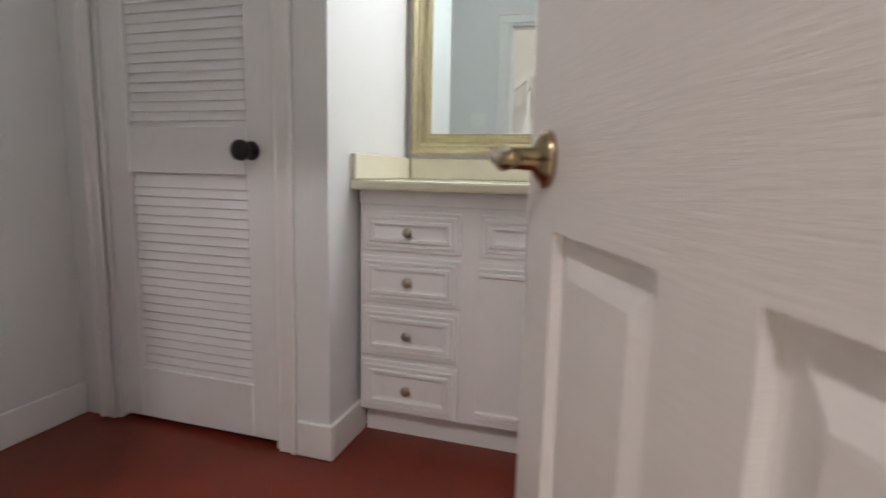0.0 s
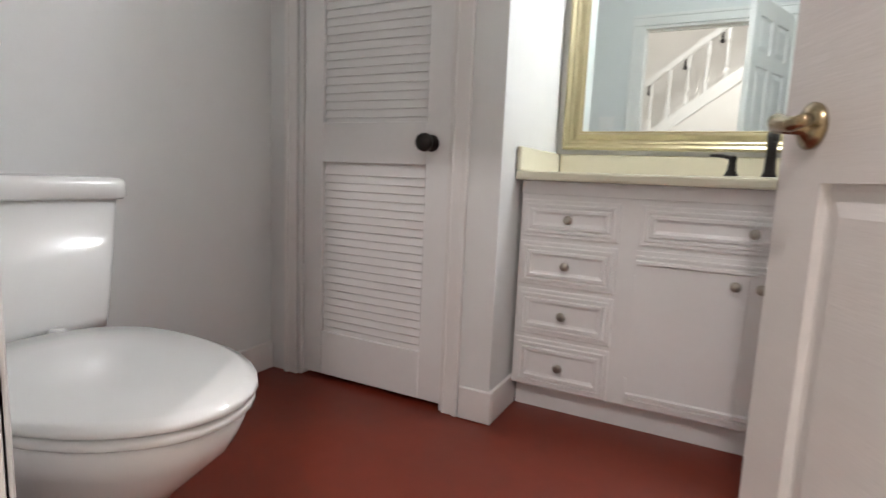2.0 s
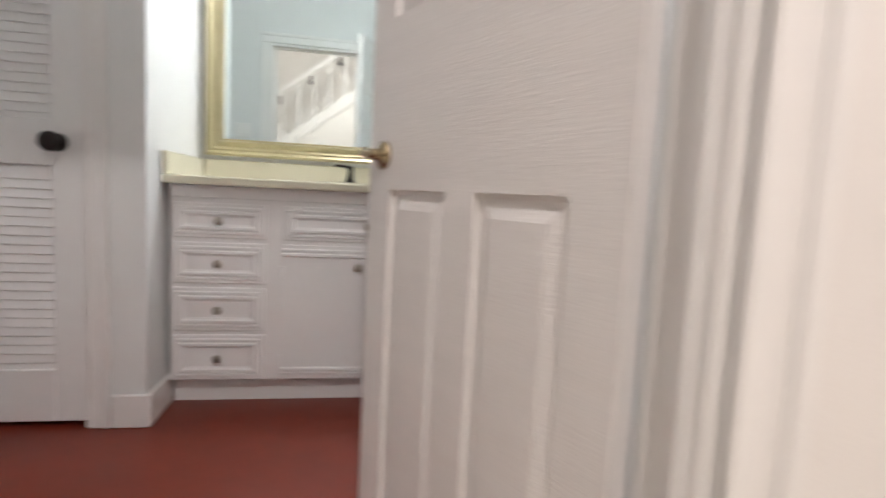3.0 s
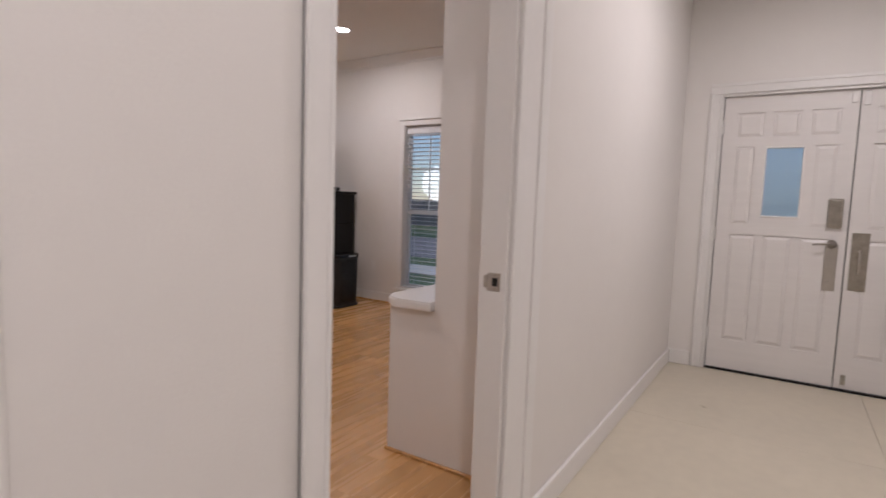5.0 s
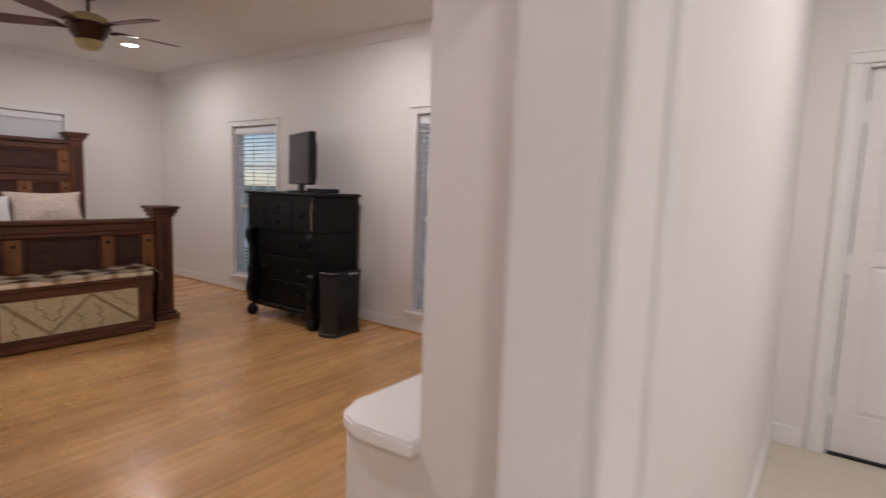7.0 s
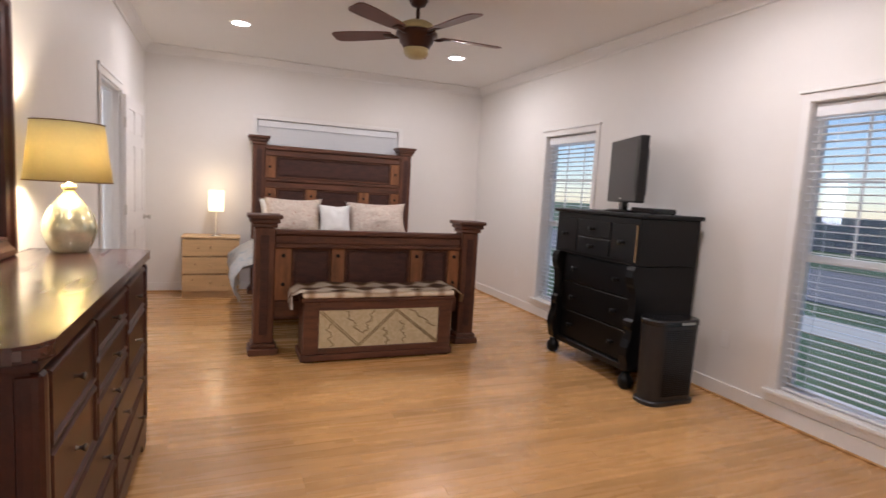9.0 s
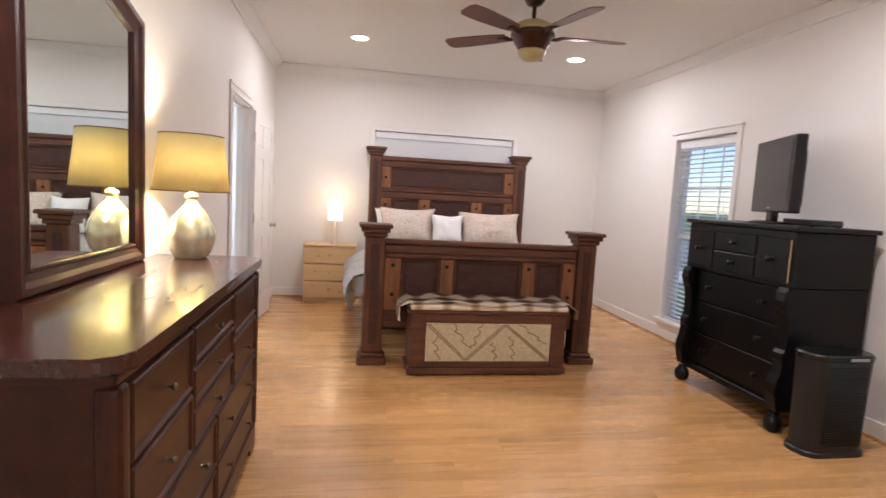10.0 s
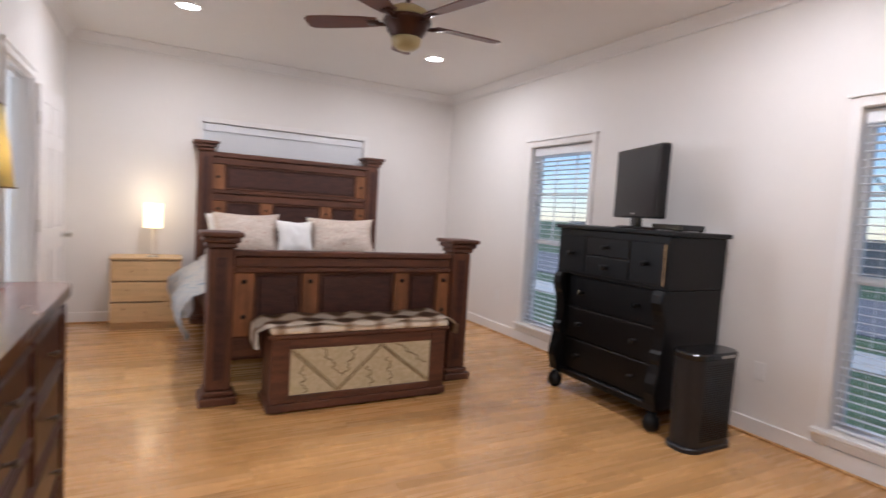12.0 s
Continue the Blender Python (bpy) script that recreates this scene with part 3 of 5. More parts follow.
for zz in (-0.022, 0.022):
    part("screw", lathe([(0.004, -0.0045), (0.003, -0.0022)], 8, (0, -0.011, zz), "X"), M_NICKEL, strike)

# ---- closet door with louvres ----
closet_door = thing("door_2", "white louvred closet door with a black round knob, closed", "door", (CL0 + 0.02, CLY + 0.012, 0.02), kind="structure")
cw, ch = CL1 - CL0 - 0.04, 2.0
for n_, r_ in (("stile", (0, 0.095, 0, 0.034, 0, ch)), ("stile", (cw - 0.095, cw, 0, 0.034, 0, ch)), ("bottom_rail", (0.095, cw - 0.095, 0, 0.034, 0, 0.185)),
               ("lock_rail", (0.095, cw - 0.095, 0, 0.034, 0.885, 1.04)), ("top_rail", (0.095, cw - 0.095, 0, 0.034, 1.88, ch))):
    part(n_, boxes(r_, bev=0.003), M_CAB, closet_door)
sl = bmesh.new()
box(sl, 0.0965, cw - 0.0965, -0.027, 0.027, -0.003, 0.003, bev=0.002, turn=Matrix.Rotation(radians(76), 4, "X"))
slat_me = mesh_of("slat", sl, M_CAB)
z = 0.200
while z < 1.875:
    if not 0.880 < z < 1.044:
        s_ = new("slat", slat_me)
        s_.parent = closet_door
        s_.matrix_basis = pose(0, 0.017, z)
    z += 0.0315
kn = part("knob", lathe([(0.030, 0), (0.030, -0.006), (0.013, -0.012), (0.012, -0.030), (0.024, -0.038), (0.033, -0.052), (0.031, -0.066), (0.018, -0.074), (0.0, -0.075)], 24, (cw - 0.072, 0, 0.962), "Y"), M_BRONZE, closet_door, "oil-rubbed bronze knob", True)
for hz in (0.42, 1.6):
    part("hinge", boxes((-0.012, 0.004, -0.004, 0.004, hz - 0.04, hz + 0.04), bev=0.001), M_CAB, closet_door)
# the closet's inner shade, laid over its floor as a near-black sheet
solid("closet_floor_shadow", boxes((CL0, CL1, CLY + 0.13, 2.2, -0.004, 0.002)), M_DARK, "dark sheet painting the shade on the closet floor", "floor")


# ---- vanity ----
def moulded_front(bm, w, h, t=0.018):
    """A drawer front, x 0..w, z 0..h, facing -y, with a stepped moulding round a sunk field."""
    steps = ((0, 0), (0, -0.007), (0.004, -0.009), (0.014, -0.009), (0.017, -0.015), (0.024, -0.015), (0.027, -0.010), (0.031, -0.010), (0.034, -0.019), (0.043, -0.019), (0.047, -0.012), (0.054, -0.009))
    loops = [[bm.verts.new(p) for p in ((i, y, i), (w - i, y, i), (w - i, y, h - i), (i, y, h - i))] for i, y in steps]
    for a, b in zip(loops, loops[1:]):
        for i in range(4):
            bm.faces.new((a[i], a[(i + 1) % 4], b[(i + 1) % 4], b[i]))
    bm.faces.new(loops[0][::-1]), bm.faces.new(loops[-1])
    return bm


def plain_door(bm, w, h):
    """A flush cabinet door with stepped mouldings along its top and bottom."""
    ys = [(0, 0), (0, -0.009), (0.014, -0.009), (0.017, -0.015), (0.024, -0.015), (0.027, -0.010), (0.031, -0.010), (0.034, -0.019), (0.043, -0.019), (0.047, -0.010)]
    prof = [(y, z) for z, y in ys] + [(y, h - z) for z, y in ys[::-1]]
    return prism(prof, "X", 0, w, bm)


def cabinet_knob(parent, x, z, y=-0.010):
    return part("knob", lathe([(0.007, 0), (0.006, -0.012), (0.012, -0.016), (0.0165, -0.022), (0.015, -0.028), (0.006, -0.031), (0, -0.0312)], 18, (x, y, z), "Y"), M_NICKEL, parent, "aged nickel round knob", True)


VX0, VX1, VY = -0.472, 0.676, 1.745
van = thing("vanity_cabinet", "white painted bathroom vanity cabinet with moulded drawers and doors", "vanity", (VX0, VY, 0))
vw = VX1 - VX0
part("carcass", boxes((0, vw, 0, 0.45, 0.10, 0.866), bev=0.002), M_CAB, van)
part("toe_kick", boxes((0.002, vw, 0.050, 0.45, 0, 0.10)), M_CAB, van, "recessed white toe kick")
part("top_rail", boxes((0, vw, -0.006, 0, 0.818, 0.866), bev=0.002), M_CAB, van)
for z0, z1 in ((0.665, 0.800), (0.488, 0.648), (0.301, 0.472), (0.104, 0.285)):
    d = part("drawer", moulded_front(bmesh.new(), 0.345, z1 - z0), M_CAB, van, m=pose(0.008, 0, z0))
    cabinet_knob(d, 0.1725, (z1 - z0) / 2)
fd = part("drawer", moulded_front(bmesh.new(), 0.66, 0.135), M_CAB, van, m=pose(0.418, 0, 0.665))
cabinet_knob(fd, 0.33, 0.0675)
for k, x0 in enumerate((0.418, 0.750)):
    d = part("door", plain_door(bmesh.new(), 0.328, 0.540), M_CAB, van, m=pose(x0, 0, 0.108))
    cabinet_knob(d, 0.295 if k == 0 else 0.033, 0.458)
    for hz in (0.07, 0.43):
        part("hinge", boxes((-0.008 if k == 0 else 0.328, 0.0 if k == 0 else 0.336, -0.010, -0.002, hz - 0.025, hz + 0.025), bev=0.001), M_CAB, d)
top = thing("countertop", "cream cultured marble countertop with backsplash on the vanity", "countertop", (VX0 - 0.012, 1.690, 0.867))
tb = bmesh.new()
box(tb, 0, vw + 0.012, 0, 0.517, 0, 0.032, bev=0.008, seg=2)
part("counter", tb, M_CULT, top)
part("side_splash", boxes((0, 0.018, 0.004, 0.517, 0.033, 0.118), bev=0.004), M_CULT, top)
part("backsplash", boxes((0.019, vw + 0.010, 0.499, 0.517, 0.033, 0.118), bev=0.004), M_CULT, top)
bowl = bmesh.new()
lathe([(0.215, 0.0325), (0.222, 0.036), (0.205, 0.038), (0.200, 0.034), (0.10, 0.033)], 36, (0, 0, 0), "Z", bowl)
part("basin_rim", bowl, M_CULT, top, smooth=True, m=pose(0.795, 0.25, 0) @ Matrix.Diagonal((1.15, 0.85, 1, 1)))
tap = thing("faucet", "oil-rubbed bronze widespread faucet on the vanity top", "faucet", (0.315, 2.075, 0.900))
fb = lathe([(0.028, 0), (0.027, 0.008), (0.019, 0.03), (0.016, 0.10), (0.020, 0.16), (0.014, 0.172)], 18)
tube([(0, 0, 0.15), (0, -0.03, 0.172), (0, -0.08, 0.160), (0, -0.12, 0.130)], [0.014, 0.014, 0.012, 0.010], 12, fb)
part("spout", fb, M_BRONZE, tap, smooth=True)
for hx in (-0.118, 0.118):
    hb = lathe([(0.027, 0), (0.026, 0.008), (0.015, 0.03), (0.012, 0.062), (0.015, 0.078), (0.006, 0.086)], 18, (hx, 0, 0))
    tube([(hx, 0, 0.074), (hx + 0.03 * (1 if hx > 0 else -1), 0, 0.082), (hx + 0.075 * (1 if hx > 0 else -1), 0, 0.084)], [0.008, 0.007, 0.005], 10, hb)
    part("tap_handle", hb, M_BRONZE, tap, smooth=True)

# gilt mirror over the vanity, hung a little askew
mir = thing("wall_mirror", "large mirror in a champagne gilt frame above the vanity", "mirror", (-0.455, 2.166, 1.004), 0.4)
MW, MH = 1.10, 1.15


def frame_profile(w, h, steps):
    bm = bmesh.new()
    loops = []
    for inset, y in steps:
        loops.append([bm.verts.new(p) for p in ((inset, y, inset), (w - inset, y, inset), (w - inset, y, h - inset), (inset, y, h - inset))])
    for a, b in zip(loops, loops[1:]):
        for i in range(4):
            bm.faces.new((a[i], a[(i + 1) % 4], b[(i + 1) % 4], b[i]))
    return bm


part("frame", frame_profile(MW, MH, ((0, 0.040), (0, 0.004), (0.010, 0.0), (0.022, 0.012), (0.030, 0.010), (0.042, 0.020), (0.060, 0.012), (0.066, 0.014), (0.070, 0.024), (0.076, 0.024), (0.080, 0.030))), M_GILT, mir)
part("glass", boxes((0.074, MW - 0.074, 0.027, 0.034, 0.074, MH - 0.074)), M_MIRROR, mir, "silvered mirror glass")
part("backing", boxes((0.006, MW - 0.006, 0.0345, 0.040, 0.006, MH - 0.006)), M_DARK, mir)

vl = thing("vanity_light", "small frosted glass globe wall light above the vanity mirror", "wall light", (0.36, BATH_Y1, 2.24))
part("arm", lathe([(0.04, 0), (0.04, -0.012), (0.010, -0.016), (0.010, -0.055)], 16, (0, 0, 0.07), "Y"), M_SATIN, vl, smooth=True)

# ---- toilet ----
toilet = thing("toilet", "white porcelain two piece toilet with its lid closed", "toilet", (-1.434, 0.472, 0))
toilet.scale = (1.05, 1.05, 1.02)


def rounded(points_w, points_d, r, n=6):
    out = []
    for sx, sy, a0 in ((1, 1, 0), (-1, 1, 90), (-1, -1, 180), (1, -1, 270)):
        for i in range(n + 1):
            a = radians(a0 + 90 * i / n)
            out.append((sx * (points_d / 2 - r) + r * math.cos(a), sy * (points_w / 2 - r) + r * math.sin(a)))
    return out


def loft(rings, cap=True):
    bm = bmesh.new()
    V = [[bm.verts.new(p) for p in ring] for ring in rings]
    n = len(V[0])
    for a, b in zip(V, V[1:]):
        for i in range(n):
            bm.faces.new((a[i], a[(i + 1) % n], b[(i + 1) % n], b[i]))
    if cap:
        bm.faces.new(V[0][::-1]), bm.faces.new(V[-1])
    return bm


def slab_loft(specs, cx):
    return loft([[(cx + x, y, z) for x, y in rounded(w, d, r)] for w, d, r, z in specs])


part("tank", slab_loft([(0.42, 0.165, 0.035, 0.43), (0.43, 0.175, 0.04, 0.46), (0.482, 0.20, 0.045, 0.758)], 0.115), M_PORC, toilet, smooth=True)
part("tank_lid", slab_loft([(0.500, 0.214, 0.045, 0.759), (0.516, 0.228, 0.05, 0.765), (0.516, 0.228, 0.05, 0.797), (0.502, 0.214, 0.045, 0.811), (0.44, 0.15, 0.04, 0.814)], 0.118), M_PORC, toilet, smooth=True)


def oval(front, back, half, z, n=36, sq=2.3):
    """An egg-shaped ring from x = back to x = front."""
    front, half = front + 0.035, half * 1.07
    cx = back + (front - back) * 0.42
    pts = []
    for i in range(n):
        a = 2 * math.pi * i / n
        c, s = math.cos(a), math.sin(a)
        rx = (front - cx) if c >= 0 else (cx - back)
        e = 1.0 if c >= 0 else 0.72
        pts.append((cx + rx * math.copysign(abs(c) ** e, c), half * math.copysign(abs(s) ** (1.0 if c >= 0 else 0.85), s), z))
    return pts


part("bowl", loft([oval(0.537, 0.16, 0.127, 0.0), oval(0.537, 0.16, 0.121, 0.06), oval(0.570, 0.14, 0.116, 0.14), oval(0.666, 0.14, 0.149, 0.24), oval(0.774, 0.16, 0.193, 0.34), oval(0.801, 0.17, 0.204, 0.395), oval(0.795, 0.18, 0.198, 0.405)]), M_PORC, toilet, smooth=True)
part("tank_deck", slab_loft([(0.20, 0.20, 0.04, 0.30), (0.24, 0.24, 0.04, 0.42), (0.23, 0.22, 0.04, 0.432)], 0.13), M_PORC, toilet, smooth=True)
part("seat", loft([oval(0.804, 0.225, 0.207, 0.408), oval(0.812, 0.22, 0.212, 0.413), oval(0.812, 0.22, 0.212, 0.424), oval(0.804, 0.225, 0.207, 0.428)]), M_PORC, toilet, smooth=True)
part("lid", loft([oval(0.808, 0.218, 0.210, 0.431), oval(0.817, 0.215, 0.217, 0.436), oval(0.815, 0.216, 0.216, 0.447), oval(0.790, 0.235, 0.196, 0.455), oval(0.645, 0.35, 0.088, 0.458)]), M_PORC, toilet, "closed white toilet lid", True)
for yy in (-0.07, 0.07):
    part("hinge_cap", lathe([(0.02, 0.43), (0.02, 0.452), (0.012, 0.458)], 14, (0.222, yy, 0)), M_PORC, toilet, smooth=True)
fl = lathe([(0.018, 0), (0.018, 0.010), (0.008, 0.014)], 14, (0.215, -0.15, 0.69), "X")
tube([(0.225, -0.15, 0.69), (0.232, -0.11, 0.683), (0.232, -0.07, 0.678)], [0.007, 0.006, 0.005], 8, fl)
part("flush_lever", fl, M_SATIN, toilet, smooth=True)

# switch plate on the bathroom wall beside the door, seen in the mirror
sw = thing("switch_plate", "white double light switch plate on the bathroom wall", "light switch", (-0.66, WY1 + 0.0125, 1.33))
part("plate", boxes((-0.058, 0.058, 0, 0.006, -0.058, 0.058), bev=0.003), M_TRIM, sw)
for xx in (-0.023, 0.023):
    part("rocker", boxes((xx - 0.016, xx + 0.016, 0.006, 0.010, -0.033, 0.033), bev=0.002), M_TRIM, sw)

# ---- staircase in the hall ----
stair = thing("staircase", "white painted staircase with turned balusters rising along the hall", "staircase", (0, 0, 0))
SL, SX = 0.76, -2.337       # slope, foot
part("skirt_wall", prism([(SX, 0.0), (3.9, 0.0), (3.9, CEIL + 0.3), (SX + 2.94 / SL, CEIL + 0.3), (SX, 0.16)], "Y", -2.2, -2.1), M_WALL, stair, "white closed wall under the stairs")
part("skirt_board", prism([(SX, 0.16), (SX, 0.0), (1.5, SL * (1.5 - SX)), (1.5, SL * (1.5 - SX) + 0.16)], "Y", -2.099, -2.085), M_TRIM, stair)
for i in range(17):
    x0 = SX + 0.24 * i
    part("tread", boxes((x0, x0 + 0.265, -3.07, -2.2, 0.182 * (i + 1) - 0.03, 0.182 * (i + 1)), bev=0.004), M_TRIM, stair)
    part("riser", boxes((x0 + 0.02, x0 + 0.035, -3.07, -2.2, 0.182 * i, 0.182 * (i + 1) - 0.03)), M_TRIM, stair)
bal = bmesh.new()
box(bal, -0.017, 0.017, -0.017, 0.017, 0, 0.16, bev=0.002)
lathe([(0.016, 0.16), (0.019, 0.17), (0.012, 0.19), (0.018, 0.28), (0.013, 0.42), (0.011, 0.50), (0.017, 0.52), (0.013, 0.54)], 10, (0, 0, 0), "Z", bal)
box(bal, -0.015, 0.015, -0.015, 0.015, 0.54, 0.72, bev=0.002)
bal_me = mesh_of("baluster", bal, M_TRIM)
for i in range(19):
    x0 = SX + 0.26 + 0.185 * i
    b_ = new("baluster", bal_me)
    b_.parent = stair
    b_.matrix_basis = pose(x0, -2.14, SL * (x0 - SX) + 0.15) @ Matrix.Diagonal((1.1, 1.1, 0.78, 1))
part("handrail", prism([(SX + 0.1, 0.1 * SL + 0.70), (1.4, SL * (1.4 - SX) + 0.70), (1.4, SL * (1.4 - SX) + 0.78), (SX + 0.1, 0.1 * SL + 0.78)], "Y", -2.175, -2.105, bev=0.012), M_TRIM, stair)
part("newel", boxes((SX + 0.02, SX + 0.12, -2.19, -2.09, 0, 1.15), (SX + 0.005, SX + 0.135, -2.205, -2.075, 1.15, 1.19), bev=0.006), M_TRIM, stair)
part("wall_rail", tube([(SX, -3.0, 0.95), (1.4, -3.0, 0.95 + SL * (1.4 - SX))], 0.022, 10), M_TRIM, stair, smooth=True)
for x0 in (-1.55, -0.72, -0.32, 0.07, 0.5):
    part("rail_bracket", tube([(x0, -3.08, 0.83 + SL * (x0 - SX)), (x0, -3.02, 0.84 + SL * (x0 - SX)), (x0, -3.0, 0.93 + SL * (x0 - SX))], [0.030, 0.014, 0.012], 10), M_BRONZE, stair, "dark bronze rail bracket", True)

# ---- entrance doors ----
def entrance_leaf(name, label, y0, y1, hand):
    w = y1 - y0
    d = thing(name, label, "door", (FRONT_X + 0.035, y1, 0.014), -90, kind="structure")
    cells = [(0.09, 0.27, 1.72, 1.90), (0.32, 0.50, 1.72, 1.90), (0.55, 0.73, 1.72, 1.90), (0.09, 0.22, 1.09, 1.66), (0.59, 0.73, 1.09, 1.66),
             (0.09, 0.27, 0.22, 1.02), (0.32, 0.50, 0.22, 1.02), (0.55, 0.73, 0.22, 1.02)]
    k = w / 0.82
    cells = [(a * k, b * k, c, e) for a, b, c, e in cells]
    bm = bmesh.new()
    hole = (0.285 * k, 0.535 * k, 1.15, 1.655)
    panel_leaf(bm, w, 2.015, 0.044, cells, depth=0.011, bevel_w=0.03, hole=hole)
    part("leaf", bm, M_DOOR, d)
    g = part("pane", boxes((hole[0] + 0.012, hole[1] - 0.012, 0.018, 0.024, hole[2] + 0.012, hole[3] - 0.012)), M_FROST, d, "rain-textured frosted glass pane")
    g.visible_shadow = False
    part("pane_frame", boxes((hole[0], hole[1], -0.004, 0.046, hole[3] - 0.012, hole[3]), (hole[0], hole[1], -0.004, 0.046, hole[2], hole[2] + 0.012),
                             (hole[0], hole[0] + 0.012, -0.004, 0.046, hole[2] + 0.012, hole[3] - 0.012), (hole[1] - 0.012, hole[1], -0.004, 0.046, hole[2] + 0.012, hole[3] - 0.012), bev=0.002), M_TRIM, d)
    if hand == 0:
        part("escutcheon", boxes((w - 0.112, w - 0.040, -0.006, 0, 0.665, 0.985), bev=0.003), M_SATIN, d, "long satin nickel lock plate")
        db = boxes((w - 0.118, w - 0.032, -0.030, 0, 1.095, 1.295), bev=0.014, seg=3)
        part("deadbolt", db, M_NICKEL, d, "aged nickel keypad deadbolt")
        lv = lathe([(0.030, -0.006), (0.028, -0.016), (0.012, -0.020), (0.011, -0.052)], 18, (w - 0.078, 0, 0.985), "Y")
        tube([(w - 0.078, -0.054, 0.985), (w - 0.12, -0.058, 0.988), (w - 0.185, -0.050, 0.978)], [0.011, 0.009, 0.006], 10, lv)
        part("lever", lv, M_SATIN, d, smooth=True)
        part("thumb_turn", lathe([(0.012, -0.006), (0.011, -0.014), (0, -0.015)], 12, (w - 0.078, 0, 0.72), "Y"), M_SATIN, d)
        for hz in (0.25, 1.02, 1.80):
            part("hinge", lathe([(0.008, hz - 0.05), (0.008, hz + 0.05)], 10, (0.0, -0.006, 0)), M_TRIM, d)
        part("slide_bolt", boxes((w - 0.045, w - 0.008, -0.012, 0, 1.93, 2.0), bev=0.003), M_TRIM, d)
    else:
        part("push_plate", boxes((0.022, 0.118, -0.005, 0, 0.68, 1.07), bev=0.002), M_NICKEL, d, "brushed nickel pull plate")
        pl = tube([(0.07, -0.004, 0.80), (0.07, -0.036, 0.815), (0.07, -0.042, 0.875), (0.07, -0.036, 0.935), (0.07, -0.004, 0.95)], 0.007, 10)
        part("pull_handle", pl, M_SATIN, d, smooth=True)
        part("flush_bolt", boxes((0.035, 0.062, -0.012, 0, 0.03, 0.10), bev=0.003), M_NICKEL, d)
        part("slide_bolt", boxes((0.012, 0.05, -0.012, 0, 1.91, 2.0), bev=0.003), M_TRIM, d)
    return d


mid = (FD0 + FD1) / 2
entrance_leaf("door_3", "white nine panel entrance door with a frosted glass light and lever lock", mid + 0.004, FD1 - 0.024, 0)
entrance_leaf("door_4", "white nine panel entrance door with a frosted glass light and pull plate", FD0 + 0.024, mid - 0.004, 1)

# near-black strips that paint the shade in the gaps round the entrance leaves
solid("trim_weatherstrip", boxes((FRONT_X + 0.080, FRONT_X + 0.090, FD1 - 0.030, FD1 - 0.0185, 0.014, 2.03), (FRONT_X + 0.080, FRONT_X + 0.090, mid - 0.012, mid + 0.012, 0.014, 2.03), (FRONT_X + 0.080, FRONT_X + 0.090, FD0 + 0.0185, FD0 + 0.030, 0.014, 2.03)), M_DARK,
      "dark strips added behind the entrance door edges to shade the gaps", "trim")

# ---- low boxed ledge beside the bedroom door ----
ledge = thing("ledge_cabinet", "low white boxed ledge with rounded cap beside the bedroom door", "ledge", (2.370, 0.571, 0))
part("body", boxes((0.0, BX1 - 2.370, 0, 0.255, 0, 0.708), bev=0.002), M_WALL, ledge)
cap_pts = [(-0.035, -0.0)]
for i in range(9):
    a = radians(180 - 90 * i / 8)
    cap_pts.append((-0.035 + 0.10 + 0.10 * math.cos(a), 0.19 + 0.10 * math.sin(a)))
cap_pts += [(BX1 - 2.370, 0.29), (BX1 - 2.370, 0.0)]
part("cap", prism(cap_pts, "Z", 0.708, 0.750, bev=0.008), M_WHITE_TOP, ledge, "smooth white cap with a rounded corner")


# ---- windows ----
def tall_window(name, label, y0, y1, z0, z1):
    w = y1 - y0
    d = thing(name, label, "window", (BX1, y0, 0), kind="structure")
    xo, xi = 0.13, 0.085
    part("window_frame", boxes((xi, xo, 0, 0.03, z0, z1), (xi, xo, w - 0.03, w, z0, z1), (xi, xo, 0.03, w - 0.03, z0, z0 + 0.035), (xi, xo, 0.03, w - 0.03, z1 - 0.035, z1), bev=0.003), M_SASH, d)
    zm = z0 + (z1 - z0) * 0.475
    part("meeting_rail", boxes((xi, xo, 0.03, w - 0.03, zm - 0.025, zm + 0.025), bev=0.003), M_SASH, d)
    for za, zb in ((z0 + 0.035, zm - 0.025), (zm + 0.025, z1 - 0.035)):
        p = part("pane", boxes((0.105, 0.109, 0.03, w - 0.03, za, zb)), M_GLASS, d)
        p.visible_shadow = False
    for yy in (w / 3, 2 * w / 3):
        part("muntin", boxes((0.096, 0.104, yy - 0.008, yy + 0.008, zm + 0.025, z1 - 0.035), bev=0.001), M_SASH, d)
    zq = (zm + z1) / 2
    part("muntin", boxes((0.095, 0.1045, 0.03, w - 0.03, zq - 0.008, zq + 0.008), bev=0.001), M_SASH, d)
    part("window_sill", boxes((-0.045, 0.12, -0.075, w + 0.075, z0 - 0.028, z0 - 0.002), bev=0.004), M_TRIM, d)
    part("apron", boxes((-0.018, -0.002, -0.06, w + 0.06, z0 - 0.085, z0 - 0.028), (-0.026, -0.002, -0.06, w + 0.06, z0 - 0.050, z0 - 0.028), bev=0.003), M_TRIM, d)
    part("casing", boxes((-0.014, 0, -0.055, 0, z0, z1 + 0.055), (-0.014, 0, w, w + 0.055, z0, z1 + 0.055), (-0.014, 0, 0, w, z1, z1 + 0.055), (-0.026, 0, -0.07, w + 0.07, z1 + 0.055, z1 + 0.075), bev=0.003), M_TRIM, d)
    part("reveal", boxes((0, xo, 0.0, 0.004, z0, z1), (0, xo, w - 0.004, w, z0, z1), (0, xo, 0.004, w - 0.004, z1 - 0.004, z1)), M_TRIM, d)
    return d


